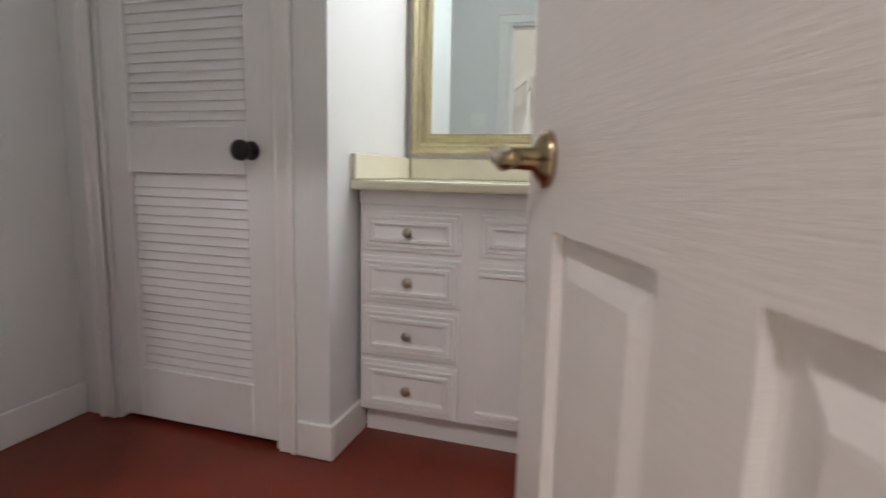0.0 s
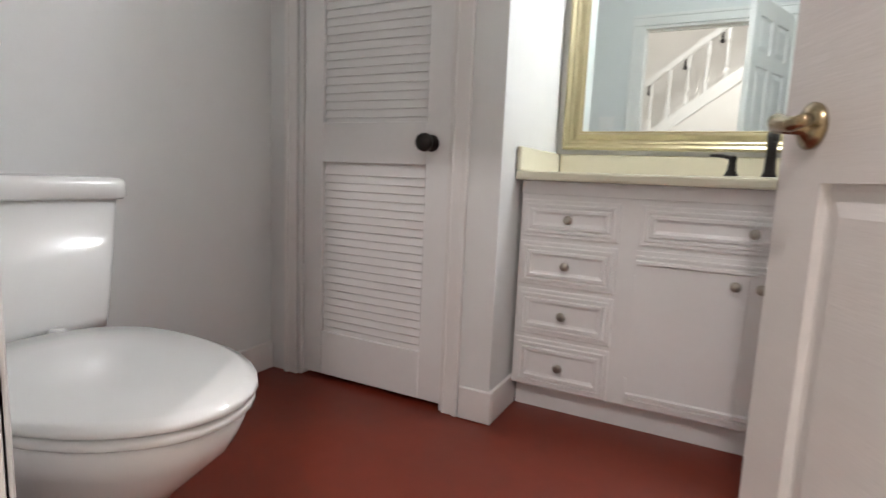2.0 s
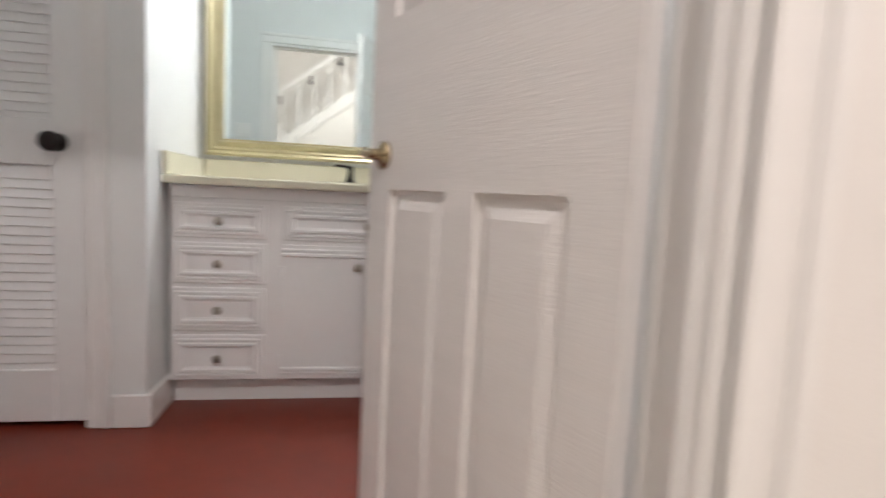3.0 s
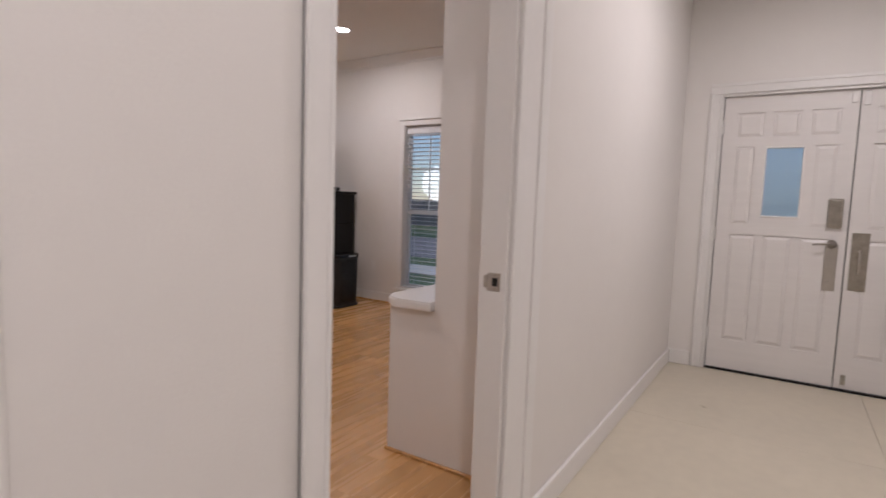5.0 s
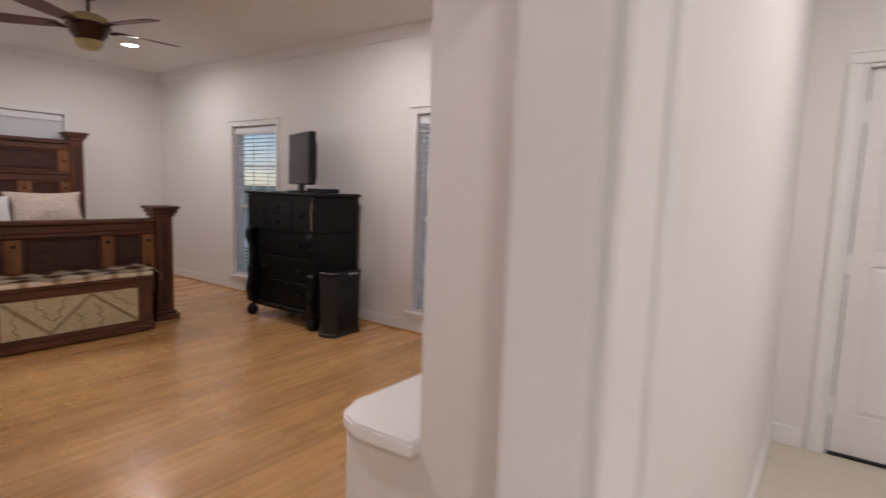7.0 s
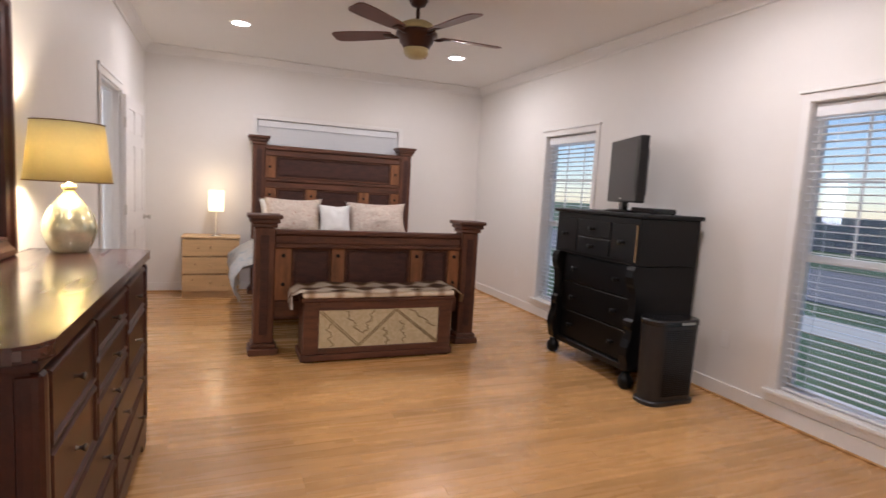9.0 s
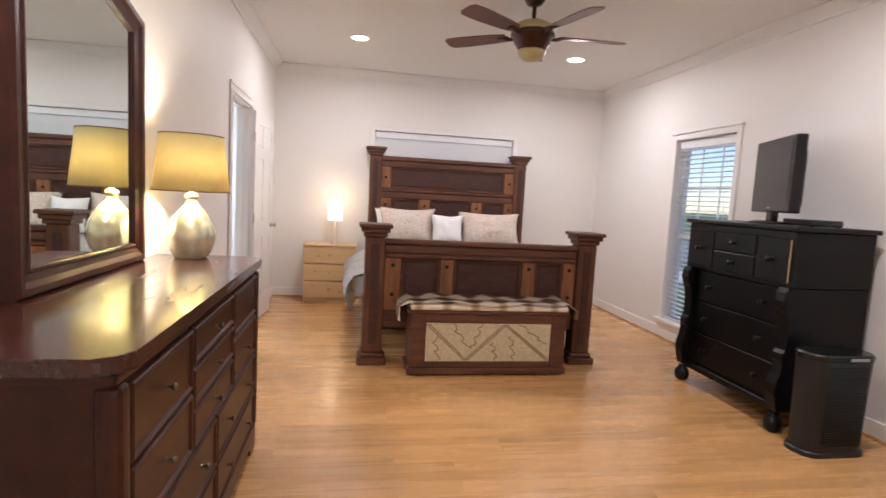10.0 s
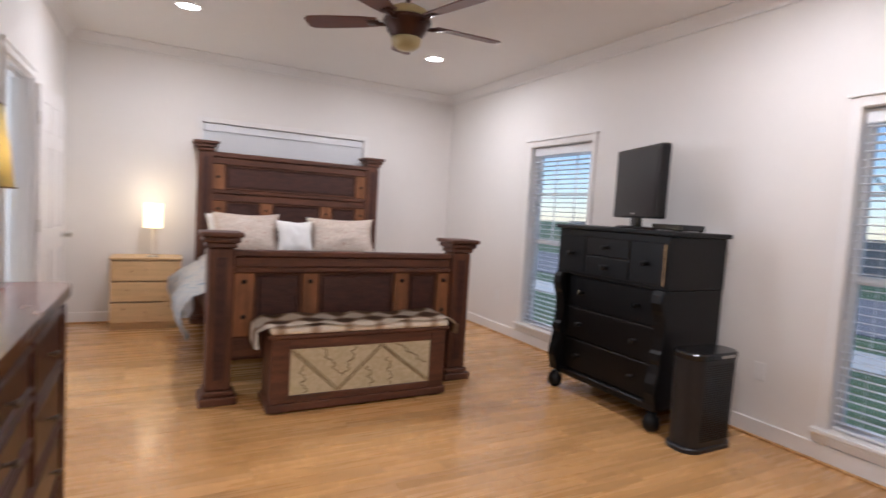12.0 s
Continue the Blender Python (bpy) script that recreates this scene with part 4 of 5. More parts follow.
def blind(label, y0, y1, z0, z1, x, tilt=6, pitch=0.045, axis="y"):
    w = y1 - y0
    b = thing("window_blind", label, "blind", (x, y0, 0) if axis == "y" else (y0, x, 0), 0 if axis == "y" else -90)
    if axis == "x":
        b.matrix_basis = pose(y1, x, 0, 0, 0, 90)
    part("head_rail", boxes((-0.02, 0.03, 0.006, w - 0.006, z1 - 0.085, z1 - 0.004), bev=0.006), M_SLAT, b, "white valance")
    s = bmesh.new()
    box(s, -0.024, 0.024, 0.008, w - 0.008, -0.0014, 0.0014, turn=Matrix.Rotation(radians(tilt), 4, "Y"))
    me = mesh_of("slat", s, M_SLAT)
    zz = z0 + 0.05
    while zz < z1 - 0.066:
        o = new("slat", me)
        o.parent = b
        o.matrix_basis = pose(0, 0, zz)
        zz += pitch
    part("bottom_rail", boxes((-0.024, 0.024, 0.008, w - 0.008, z0 + 0.006, z0 + 0.024), bev=0.004), M_SLAT, b)
    for yy in (0.14, w - 0.14):
        part("ladder_cord", boxes((-0.0015, 0.0015, yy - 0.001, yy + 0.001, z0 + 0.02, z1 - 0.08)), M_SLAT, b)
    return b


tall_window("window_1", "tall white double hung window with open blinds", *W1)
tall_window("window_2", "tall white double hung window with open blinds", *W2)
blind("white horizontal blind with open slats in the tall window", W1[0] + 0.004, W1[1] - 0.004, W1[2] + 0.0, W1[3] - 0.005, BX1 + 0.045)
blind("white horizontal blind with open slats in the tall window", W2[0] + 0.004, W2[1] - 0.004, W2[2] + 0.0, W2[3] - 0.005, BX1 + 0.045)
hw = thing("window_3", "wide white framed window above the headboard with its blind shut", "window", (HW[0], BY1, 0), kind="structure")
hwW = HW[1] - HW[0]
part("casing", boxes((-0.055, 0, -0.014, 0, HW[2], HW[3] + 0.05), (hwW, hwW + 0.055, -0.014, 0, HW[2], HW[3] + 0.05), (0, hwW, -0.014, 0, HW[3], HW[3] + 0.05), (-0.07, hwW + 0.07, -0.03, 0, HW[2] - 0.03, HW[2]), bev=0.003), M_TRIM, hw)
part("window_frame", boxes((0, 0.03, 0.07, 0.11, HW[2], HW[3]), (hwW - 0.03, hwW, 0.07, 0.11, HW[2], HW[3]), (0.03, hwW - 0.03, 0.07, 0.11, HW[2], HW[2] + 0.03), (0.03, hwW - 0.03, 0.07, 0.11, HW[3] - 0.03, HW[3]), bev=0.002), M_SASH, hw)
pp = part("pane", boxes((0.03, hwW - 0.03, 0.088, 0.092, HW[2] + 0.03, HW[3] - 0.03)), M_GLASS, hw)
pp.visible_shadow = False
blind("white horizontal blind shut tight above the headboard", HW[0] + 0.004, HW[1] - 0.004, HW[2], HW[3], BY1 + 0.035, tilt=76, pitch=0.040, axis="x")

# room beyond the dresser wall doorway
wall("wall_far_bath_west", [(-0.6, -0.48, 4.4, 5.9, 0, CEIL), (-0.6, -0.48, 6.9, 7.9, 0, CEIL), (-0.6, -0.48, 5.9, 6.9, 0, 1.1), (-0.6, -0.48, 5.9, 6.9, 2.1, CEIL)])
wall("wall_far_bath_south", [(-0.48, BX0 - 0.12, 4.4, 4.52, 0, CEIL)])
wall("wall_far_bath_north", [(-0.48, BX0 - 0.12, BY1, BY1 + 0.12, 0, CEIL)])
solid("ceiling_far_bath", boxes((-0.6, BX0 - 0.12, 4.4, BY1 + 0.12, CEIL, CEIL + 0.1)), M_CEIL, "flat white ceiling", "ceiling")
solid("floor_far_bath", boxes((-0.6, BX0 - 0.12, 4.4, BY1 + 0.12, -0.1, 0)), M_STONE, "cream stone floor of the far bathroom", "floor")
blind("white horizontal blind in the far bathroom window", 5.9, 6.9, 1.1, 2.1, -0.52, tilt=20)
far_door = thing("door_5", "white six panel door folded back against the bedroom wall", "door", (BX0 + 0.045, OP1 + 0.03, 0.012), 86, kind="structure")
part("leaf", panel_leaf(bmesh.new(), 0.74, 2.02, 0.035, six_panels(0.74, 2.02)), M_DOOR, far_door)
for side, y0 in ((-1, 0.0),):
    part("door_handle", lathe([(0.030, 0), (0.030, side * 0.006), (0.011, side * 0.012), (0.011, side * 0.035), (0.024, side * 0.044), (0.026, side * 0.056), (0.012, side * 0.066), (0, side * 0.0662)], 18, (0.685, y0, 0.92), "Y"), M_SATIN, far_door, "satin nickel knob", True)
for hz in (0.25, 1.02, 1.78):
    part("hinge", lathe([(0.008, hz - 0.045), (0.008, hz + 0.045)], 10, (-0.006, 0.004, 0)), M_SATIN, far_door)

# ---- ceiling lights and fan ----
# the fitting at (1.75, 1.75) is added to go with the fill lamp there
for cx, cy in CANS:
    c = thing("recessed_light", "round white recessed ceiling light, lit", "ceiling light", (cx, cy, CEIL), group="bedroom recessed lights")
    part("trim_ring", lathe([(0.098, 0), (0.098, -0.004), (0.090, -0.008), (0.078, -0.006), (0.074, 0)], 32), M_TRIM, c, smooth=True)
    part("lens", lathe([(0.074, -0.0015), (0.070, -0.004), (0.0, -0.005)], 28), M_CAN, c, "bright glowing lens")
# made-up fittings for the added hall and stair lamps, out of view
for cx, cy, cz in ((0.2, -1.05, CEIL), (3.3, -1.05, CEIL), (-0.6, -2.80, 5.2)):
    c = thing("recessed_light", "round white recessed ceiling light, lit", "ceiling light", (cx, cy, cz), group="hall recessed lights")
    part("trim_ring", lathe([(0.098, 0), (0.098, -0.004), (0.090, -0.008), (0.078, -0.006), (0.074, 0)], 32), M_TRIM, c, smooth=True)
    part("lens", lathe([(0.074, -0.0015), (0.070, -0.004), (0.0, -0.005)], 28), M_CAN, c, "bright glowing lens")

fan = thing("ceiling_fan", "five blade ceiling fan with cherry blades and bronze motor", "ceiling fan", (3.25, 4.71, CEIL))
part("canopy", lathe([(0.075, 0), (0.075, -0.02), (0.055, -0.055), (0.022, -0.07)], 28), M_FANMETAL, fan, smooth=True)
part("downrod", lathe([(0.014, -0.06), (0.014, -0.165), (0.03, -0.170), (0.03, -0.185)], 14), M_FANMETAL, fan, smooth=True)
part("upper_shell", lathe([(0.03, -0.170), (0.09, -0.177), (0.140, -0.205), (0.150, -0.240), (0.146, -0.250)], 36), M_ALABASTER, fan, "amber scavo glass upper shell", True)
part("motor", lathe([(0.146, -0.250), (0.158, -0.255), (0.160, -0.280), (0.140, -0.290), (0.130, -0.330), (0.108, -0.355), (0.104, -0.367), (0.098, -0.375)], 36), M_FANMETAL, fan, smooth=True)
part("light_bowl", lathe([(0.098, -0.375), (0.100, -0.390), (0.090, -0.420), (0.060, -0.443), (0.0, -0.453)], 32), M_ALABASTER, fan, "amber scavo glass bowl", True)
bl = prism([(0.20, -0.050), (0.30, -0.062), (0.55, -0.075), (0.67, -0.072), (0.70, -0.045), (0.70, 0.045), (0.67, 0.072), (0.55, 0.075), (0.30, 0.062), (0.20, 0.050)], "Z", -0.004, 0.004, bev=0.002)
arm = tube([(0.10, 0, 0.0), (0.15, 0, -0.018), (0.185, 0, -0.016), (0.23, 0, -0.006)], [0.016, 0.012, 0.014, 0.010], 8)
box(arm, 0.18, 0.27, -0.032, 0.032, -0.011, -0.004, bev=0.003)
blade_ob = arm_ob = None
for k in range(5):
    a = -2 + 72 * k
    m = pose(0, 0, -0.267, 0, 0, a) @ pose(0, 0, 0, 11, 0, 0)
    if blade_ob is None:
        blade_ob = part("blade", bl, M_FANWOOD, fan, m=m)
        arm_ob = part("blade_arm", arm, M_FANMETAL, blade_ob, smooth=True)
    else:
        share(blade_ob, fan, m)

# ---- dresser ----
DX, DY0, DY1, DZ = 1.575, 1.97, 3.64, 0.985
dres = thing("dresser", "long dark cherry dresser with many drawers and small metal knobs", "dresser", (BX0 + 0.02, DY0, 0))
dd, dl = DX - BX0 - 0.02, DY1 - DY0
part("carcass", boxes((0, dd - 0.035, 0.03, dl - 0.03, 0.10, DZ - 0.04), bev=0.004), M_CHERRY, dres)
topo = [(0, 0)] + [(dd - 0.06 + 0.06 * math.sin(radians(15 * i)), 0.06 - 0.06 * math.cos(radians(15 * i))) for i in range(7)] + [(dd - 0.06 + 0.06 * math.cos(radians(15 * i)), dl - 0.06 + 0.06 * math.sin(radians(15 * i))) for i in range(7)] + [(0, dl)]
part("top", prism(topo, "Z", DZ - 0.038, DZ, bev=0.008), M_CHERRY_TOP, dres, "polished dark cherry top with rounded corners")
part("top_moulding", boxes((0, dd - 0.020, 0.018, dl - 0.018, DZ - 0.062, DZ - 0.039), bev=0.008, seg=2), M_CHERRY, dres)
part("plinth", prism([(0.03, 0.0), (0.13, 0.0), (0.17, 0.055), (dl - 0.17, 0.055), (dl - 0.13, 0.0), (dl - 0.03, 0.0), (dl - 0.02, 0.13), (0.02, 0.13)], "X", dd - 0.05, dd - 0.022, bev=0.003), M_CHERRY, dres, "shaped bracket plinth")
part("side_plinth", boxes((0.0, dd - 0.05, 0.016, 0.032, 0, 0.13), (0.0, dd - 0.05, dl - 0.032, dl - 0.016, 0, 0.13), bev=0.003), M_CHERRY, dres)
for yy in (0.024, dl - 0.076):
    part("corner_post", boxes((dd - 0.075, dd - 0.014, yy, yy + 0.052, 0.131, DZ - 0.064), bev=0.022, seg=3), M_CHERRY, dres)


def front_drawer(parent, y0, y1, z0, z1, knobs, xf, material, knob_mat, name="drawer"):
    """A drawer front facing +x with a beaded edge and a sunk field."""
    bm = bmesh.new()
    steps = ((0, -0.014), (0, -0.002), (0.003, 0.004), (0.008, 0.008), (0.013, 0.008), (0.017, 0.004), (0.021, -0.001), (0.026, 0.001))
    loops = [[bm.verts.new(p) for p in ((xf + x, y0 + i, z0 + i), (xf + x, y1 - i, z0 + i), (xf + x, y1 - i, z1 - i), (xf + x, y0 + i, z1 - i))] for i, x in steps]
    for a, b in zip(loops, loops[1:]):
        for i in range(4):
            bm.faces.new((a[i], a[(i + 1) % 4], b[(i + 1) % 4], b[i]))
    bm.faces.new(loops[0][::-1]), bm.faces.new(loops[-1])
    d = part(name, bm, material, parent)
    for ky in knobs:
        part("knob", lathe([(0.010, 0.0), (0.005, 0.003), (0.0045, 0.013), (0.009, 0.018), (0.0115, 0.023), (0.008, 0.028), (0, 0.029)], 14, (xf, ky, (z0 + z1) / 2), "X"), knob_mat, d, "small dark metal knob", True)
    return d


XF = dd - 0.024
cols = ((0.085, 0.535), (0.548, 1.087), (1.10, dl - 0.085))
for k, (a, b) in enumerate(cols):
    n = 3 if k == 1 else 2
    zz0, zz1 = 0.52, DZ - 0.072
    for i in range(n):
        h = (zz1 - zz0) / n
        front_drawer(dres, a, b, zz0 + i * h + 0.004, zz0 + (i + 1) * h - 0.004, [(a + b) / 2 - 0.0] if k != 1 else [(a + b) / 2], XF, M_CHERRY, M_KNOB)
for a, b in ((0.085, dl / 2 - 0.006), (dl / 2 + 0.006, dl - 0.085)):
    for i in range(2):
        h = 0.19
        front_drawer(dres, a, b, 0.136 + i * h + 0.003, 0.136 + (i + 1) * h - 0.003, [a + 0.18, b - 0.18], XF, M_CHERRY, M_KNOB)

# mirror standing on the dresser
dm = thing("dresser_mirror", "dark cherry framed mirror with clipped corners on the dresser", "mirror", (BX0 + 0.005, 2.47, DZ))
mo = [(0, 0), (0.91, 0), (0.91, 1.015), (0.56, 1.105), (0.35, 1.105), (0, 1.015)]
mi_ = [(0.085, 0.085), (0.825, 0.085), (0.825, 0.948), (0.550, 1.020), (0.360, 1.020), (0.085, 0.948)]


def ring(outer, inner, steps):
    """A frame between two outlines in the y-z plane; steps: (0 outer .. 1 inner, x)."""
    bm = bmesh.new()
    loops = [[bm.verts.new((x, o[0] + (i[0] - o[0]) * f, o[1] + (i[1] - o[1]) * f)) for o, i in zip(outer, inner)] for f, x in steps]
    n = len(outer)
    for a, b in zip(loops, loops[1:]):
        for i in range(n):
            bm.faces.new((a[i], a[(i + 1) % n], b[(i + 1) % n], b[i]))
    return bm


part("frame", ring(mo, mi_, ((0, 0.0), (0, 0.045), (0.12, 0.058), (0.35, 0.056), (0.55, 0.046), (0.80, 0.040), (0.86, 0.046), (0.96, 0.044), (1.0, 0.030))), M_CHERRY, dm)
part("glass", prism([(p[0] + (0.45 - p[0]) * 0.015, p[1] + (0.55 - p[1]) * 0.012) for p in [(0.08, 0.08), (0.83, 0.08), (0.83, 0.953), (0.552, 1.025), (0.358, 1.025), (0.08, 0.953)]], "X", 0.022, 0.031), M_MIRROR, dm, "bevelled mirror glass")
part("backing", prism([(0.01, 0.01), (0.90, 0.01), (0.90, 1.007), (0.558, 1.095), (0.352, 1.095), (0.01, 1.007)], "X", 0.004, 0.020), M_DARK, dm)

# table lamp on the dresser
tl = thing("table_lamp", "lit table lamp, mercury glass base and mustard linen shade", "table lamp", (1.262, 3.53, DZ))
part("base", lathe([(0.070, 0), (0.074, 0.006), (0.090, 0.035), (0.106, 0.085), (0.107, 0.115), (0.096, 0.160), (0.068, 0.210), (0.036, 0.248), (0.022, 0.268), (0.020, 0.278)], 40), M_MERCURY, tl, "gold flecked mercury glass gourd", True)
part("neck", lathe([(0.026, 0.276), (0.031, 0.286), (0.028, 0.298), (0.014, 0.302), (0.012, 0.34)], 24), M_MERCURY, tl, smooth=True)
sh = bmesh.new()
lo_, hi_, nseg = (0.168, 0.312), (0.138, 0.572), 48
V = [[sh.verts.new((r * math.cos(2 * math.pi * i / nseg), r * math.sin(2 * math.pi * i / nseg), h)) for i in range(nseg)] for r, h in (lo_, hi_, (hi_[0] - 0.003, hi_[1]), (lo_[0] - 0.003, lo_[1]), lo_)]
for a, b in zip(V[:3], V[1:4]):
    for i in range(nseg):
        sh.faces.new((a[i], a[(i + 1) % nseg], b[(i + 1) % nseg], b[i]))
for v in V[4]:
    sh.verts.remove(v)
for i in range(nseg):
    sh.faces.new((V[3][i], V[3][(i + 1) % nseg], V[0][(i + 1) % nseg], V[0][i]))
part("shade", sh, M_LINEN_SHADE, tl, "mustard linen drum shade", True)
for rr, rz in ((0.1685, 0.3115), (0.1385, 0.5675)):
    rim = bmesh.new()
    tube([(rr * math.cos(2 * math.pi * i / 40), rr * math.sin(2 * math.pi * i / 40), rz + 0.002) for i in range(41)], 0.0028, 6, rim)
    part("shade_rim", rim, M_SHADE_RIM, tl, "brown bound rim")
part("harp", tube([(0.0, -0.03, 0.34), (0, -0.055, 0.42), (0, -0.03, 0.55), (0, 0.0, 0.565), (0, 0.03, 0.55), (0, 0.055, 0.42), (0, 0.03, 0.34)], 0.0025, 6), M_BRASS, tl)
part("spider", boxes((-0.135, 0.135, -0.002, 0.002, 0.563, 0.567), (-0.002, 0.002, -0.135, -0.003, 0.563, 0.567), (-0.002, 0.002, 0.003, 0.135, 0.563, 0.567)), M_BRASS, tl)

# ---- bed ----
bed = thing("bed", "king size rustic dark wood bed with tall carved headboard and footboard", "bed", (3.12, 0, 0))


def bed_post(parent, x, y, h, s=0.15):
    p = part("post", boxes((x - s / 2, x + s / 2, y - s / 2, y + s / 2, 0.09, h - 0.10), bev=0.010), M_RUSTIC_V, parent)
    part("inlay", boxes((x - s * 0.2, x + s * 0.2, y - s / 2 - 0.006, y - s / 2, 0.16, h - 0.16), bev=0.004), M_CARVED, p)
    part("base", boxes((x - s / 2 - 0.035, x + s / 2 + 0.035, y - s / 2 - 0.035, y + s / 2 + 0.035, 0, 0.055), (x - s / 2 - 0.015, x + s / 2 + 0.015, y - s / 2 - 0.015, y + s / 2 + 0.015, 0.055, 0.09), bev=0.008), M_RUSTIC, p)
    part("cap", boxes((x - s / 2 - 0.014, x + s / 2 + 0.014, y - s / 2 - 0.014, y + s / 2 + 0.014, h - 0.10, h - 0.065), (x - s / 2 - 0.032, x + s / 2 + 0.032, y - s / 2 - 0.032, y + s / 2 + 0.032, h - 0.065, h - 0.030),
                      (x - s / 2 - 0.050, x + s / 2 + 0.050, y - s / 2 - 0.050, y + s / 2 + 0.050, h - 0.030, h), bev=0.007), M_RUSTIC, p)
    return p


def stud(parent, x, y, z, r=0.016):
    return part("stud", lathe([(r, 0), (r * 0.9, -0.006), (r * 0.4, -0.011), (0, -0.012)], 10, (x, y, z), "Y"), M_IRON, parent, "round iron stud")


def board(y, xw, rails, panels, uprights, parent, t=0.06):
    for z0, z1, dy in rails:
        part("rail", boxes((-xw, xw, y - t / 2 - dy, y + t / 2, z0, z1), bev=0.008), M_RUSTIC, parent)
    for x0, x1, z0, z1 in panels:
        p = part("panel", boxes((x0, x1, y - 0.012, y + 0.014, z0, z1), bev=0.003), M_CARVED, parent, "dark carved panel")
        part("panel_bead", boxes((x0 + 0.01, x1 - 0.01, y - 0.026, y - 0.012, z1 - 0.022, z1 - 0.004), (x0 + 0.01, x1 - 0.01, y - 0.026, y - 0.012, z0 + 0.004, z0 + 0.022), (x0 + 0.004, x0 + 0.02, y - 0.026, y - 0.012, z0 + 0.004, z1 - 0.004),
                                 (x1 - 0.02, x1 - 0.004, y - 0.026, y - 0.012, z0 + 0.004, z1 - 0.004), bev=0.005), M_RUSTIC, p)
        part("carving", boxes((x0 + 0.035, x1 - 0.035, y - 0.019, y - 0.0121, z0 + 0.035, z1 - 0.035), bev=0.006), M_CARVED, p)
    for x0, x1, z0, z1, studs in uprights:
        u = part("upright", boxes((x0, x1, y - 0.036, y + 0.03, z0, z1), bev=0.006), M_RUSTIC_LT, parent, "honey brown upright with iron studs")
        for zs in studs:
            stud(u, (x0 + x1) / 2, y - 0.036, zs)


for sx in (-1, 1):
    bed_post(bed, sx * 0.868 - 0.060, 5.03, 1.10, 0.155)
    bed_post(bed, sx * 0.905 + 0.055, 7.46, 1.885, 0.145)
FX = -0.060
foot = part("footboard", boxes((FX - 0.79, FX + 0.79, 5.00, 5.06, 0.28, 0.42), bev=0.008), M_RUSTIC, bed)
foot_panels = [(FX + a, FX + b, 0.42, 0.842) for a, b in ((-0.66, -0.35), (-0.24, 0.33), (0.44, 0.68))]
foot_posts = [(FX + a, FX + b, 0.42, 0.84, st) for a, b, st in ((-0.79, -0.66, (0.55, 0.78)), (-0.35, -0.24, (0.78,)), (0.33, 0.44, (0.78,)), (0.68, 0.79, (0.55, 0.78)))]
for z0, z1, dy in ((0.945, 0.985, 0.028), (0.875, 0.945, 0.010), (0.84, 0.875, 0.022)):
    part("rail", boxes((FX - 0.79, FX + 0.79, 5.00 - dy, 5.06, z0, z1), bev=0.008), M_RUSTIC, foot)
board(5.03, 0.79, (), foot_panels, foot_posts, foot)
head = part("headboard", boxes((-0.83, 0.94, 7.43, 7.49, 0.35, 0.75), bev=0.008), M_RUSTIC, bed, m=pose(0, 0, 0))
hb_rails = ((1.735, 1.785, 0.030), (1.66, 1.735, 0.010), (1.36, 1.40, 0.024), (1.28, 1.36, 0.008))
for z0, z1, dy in hb_rails:
    part("rail", boxes((-0.79, 0.90, 7.43 - dy, 7.49, z0, z1), bev=0.008), M_RUSTIC, head)
board(7.46, 0.79, (), ((-0.66, 0.77, 1.399, 1.662), (-0.65, -0.30, 0.748, 1.282), (-0.17, 0.36, 0.748, 1.282), (0.49, 0.78, 0.748, 1.282)),
      ((-0.79, -0.66, 1.40, 1.66, (1.53,)), (0.77, 0.90, 1.40, 1.66, (1.53,)), (-0.79, -0.65, 0.75, 1.28, (1.2,)), (-0.30, -0.17, 0.75, 1.28, (1.2,)), (0.36, 0.49, 0.75, 1.28, (1.2,)), (0.78, 0.90, 0.75, 1.28, (1.2,))), head)
for sx in (-1, 1):
    part("side_rail", boxes((sx * 0.90 - 0.025 + 0.03, sx * 0.90 + 0.025 + 0.03, 5.10, 7.39, 0.28, 0.46), bev=0.006), M_RUSTIC, bed)
part("slat_base", boxes((-0.845, 0.90, 5.10, 7.40, 0.24, 0.30)), M_RUSTIC, bed)


def cushion(name, w, d, h, n=18, wrinkle=0.012, power=0.62, seed=0):
    """A soft pillow, x across, y thick, z tall, standing on z = 0."""
    bm = bmesh.new()
    F = [[None] * (n + 1) for _ in range(n + 1)]
    B = [[None] * (n + 1) for _ in range(n + 1)]
    for i in range(n + 1):
        for j in range(n + 1):
            u, v = i / n * 2 - 1, j / n * 2 - 1
            puff = max(0.0, (1 - abs(u) ** 2.6) * (1 - abs(v) ** 2.6)) ** power
            sx = 1 - 0.13 * (1 - u * u) * (0.4 if v < 0 else 1.0) + 0.03 * noise.noise(Vector((u * 1.5, seed, 2.0)))
            sz = 1 - 0.11 * (1 - v * v)
            wob = noise.noise(Vector((u * 2.2 + seed, v * 2.2, seed))) * wrinkle * 2 + noise.noise(Vector((u * 6, v * 6 + seed, 3))) * wrinkle
            y = puff * d / 2
            p = Vector((u * w / 2 * sz, 0, (v * sx + 1) * h / 2))
            F[i][j] = bm.verts.new(p + Vector((0, -y + wob * puff, 0)))
            B[i][j] = bm.verts.new(p + Vector((0, y + 0.002, 0)))
    for i in range(n):
        for j in range(n):
            bm.faces.new((F[i][j], F[i + 1][j], F[i + 1][j + 1], F[i][j + 1]))
            bm.faces.new((B[i][j], B[i][j + 1], B[i + 1][j + 1], B[i + 1][j]))
    bmesh.ops.remove_doubles(bm, verts=bm.verts, dist=0.0045)
    return bm


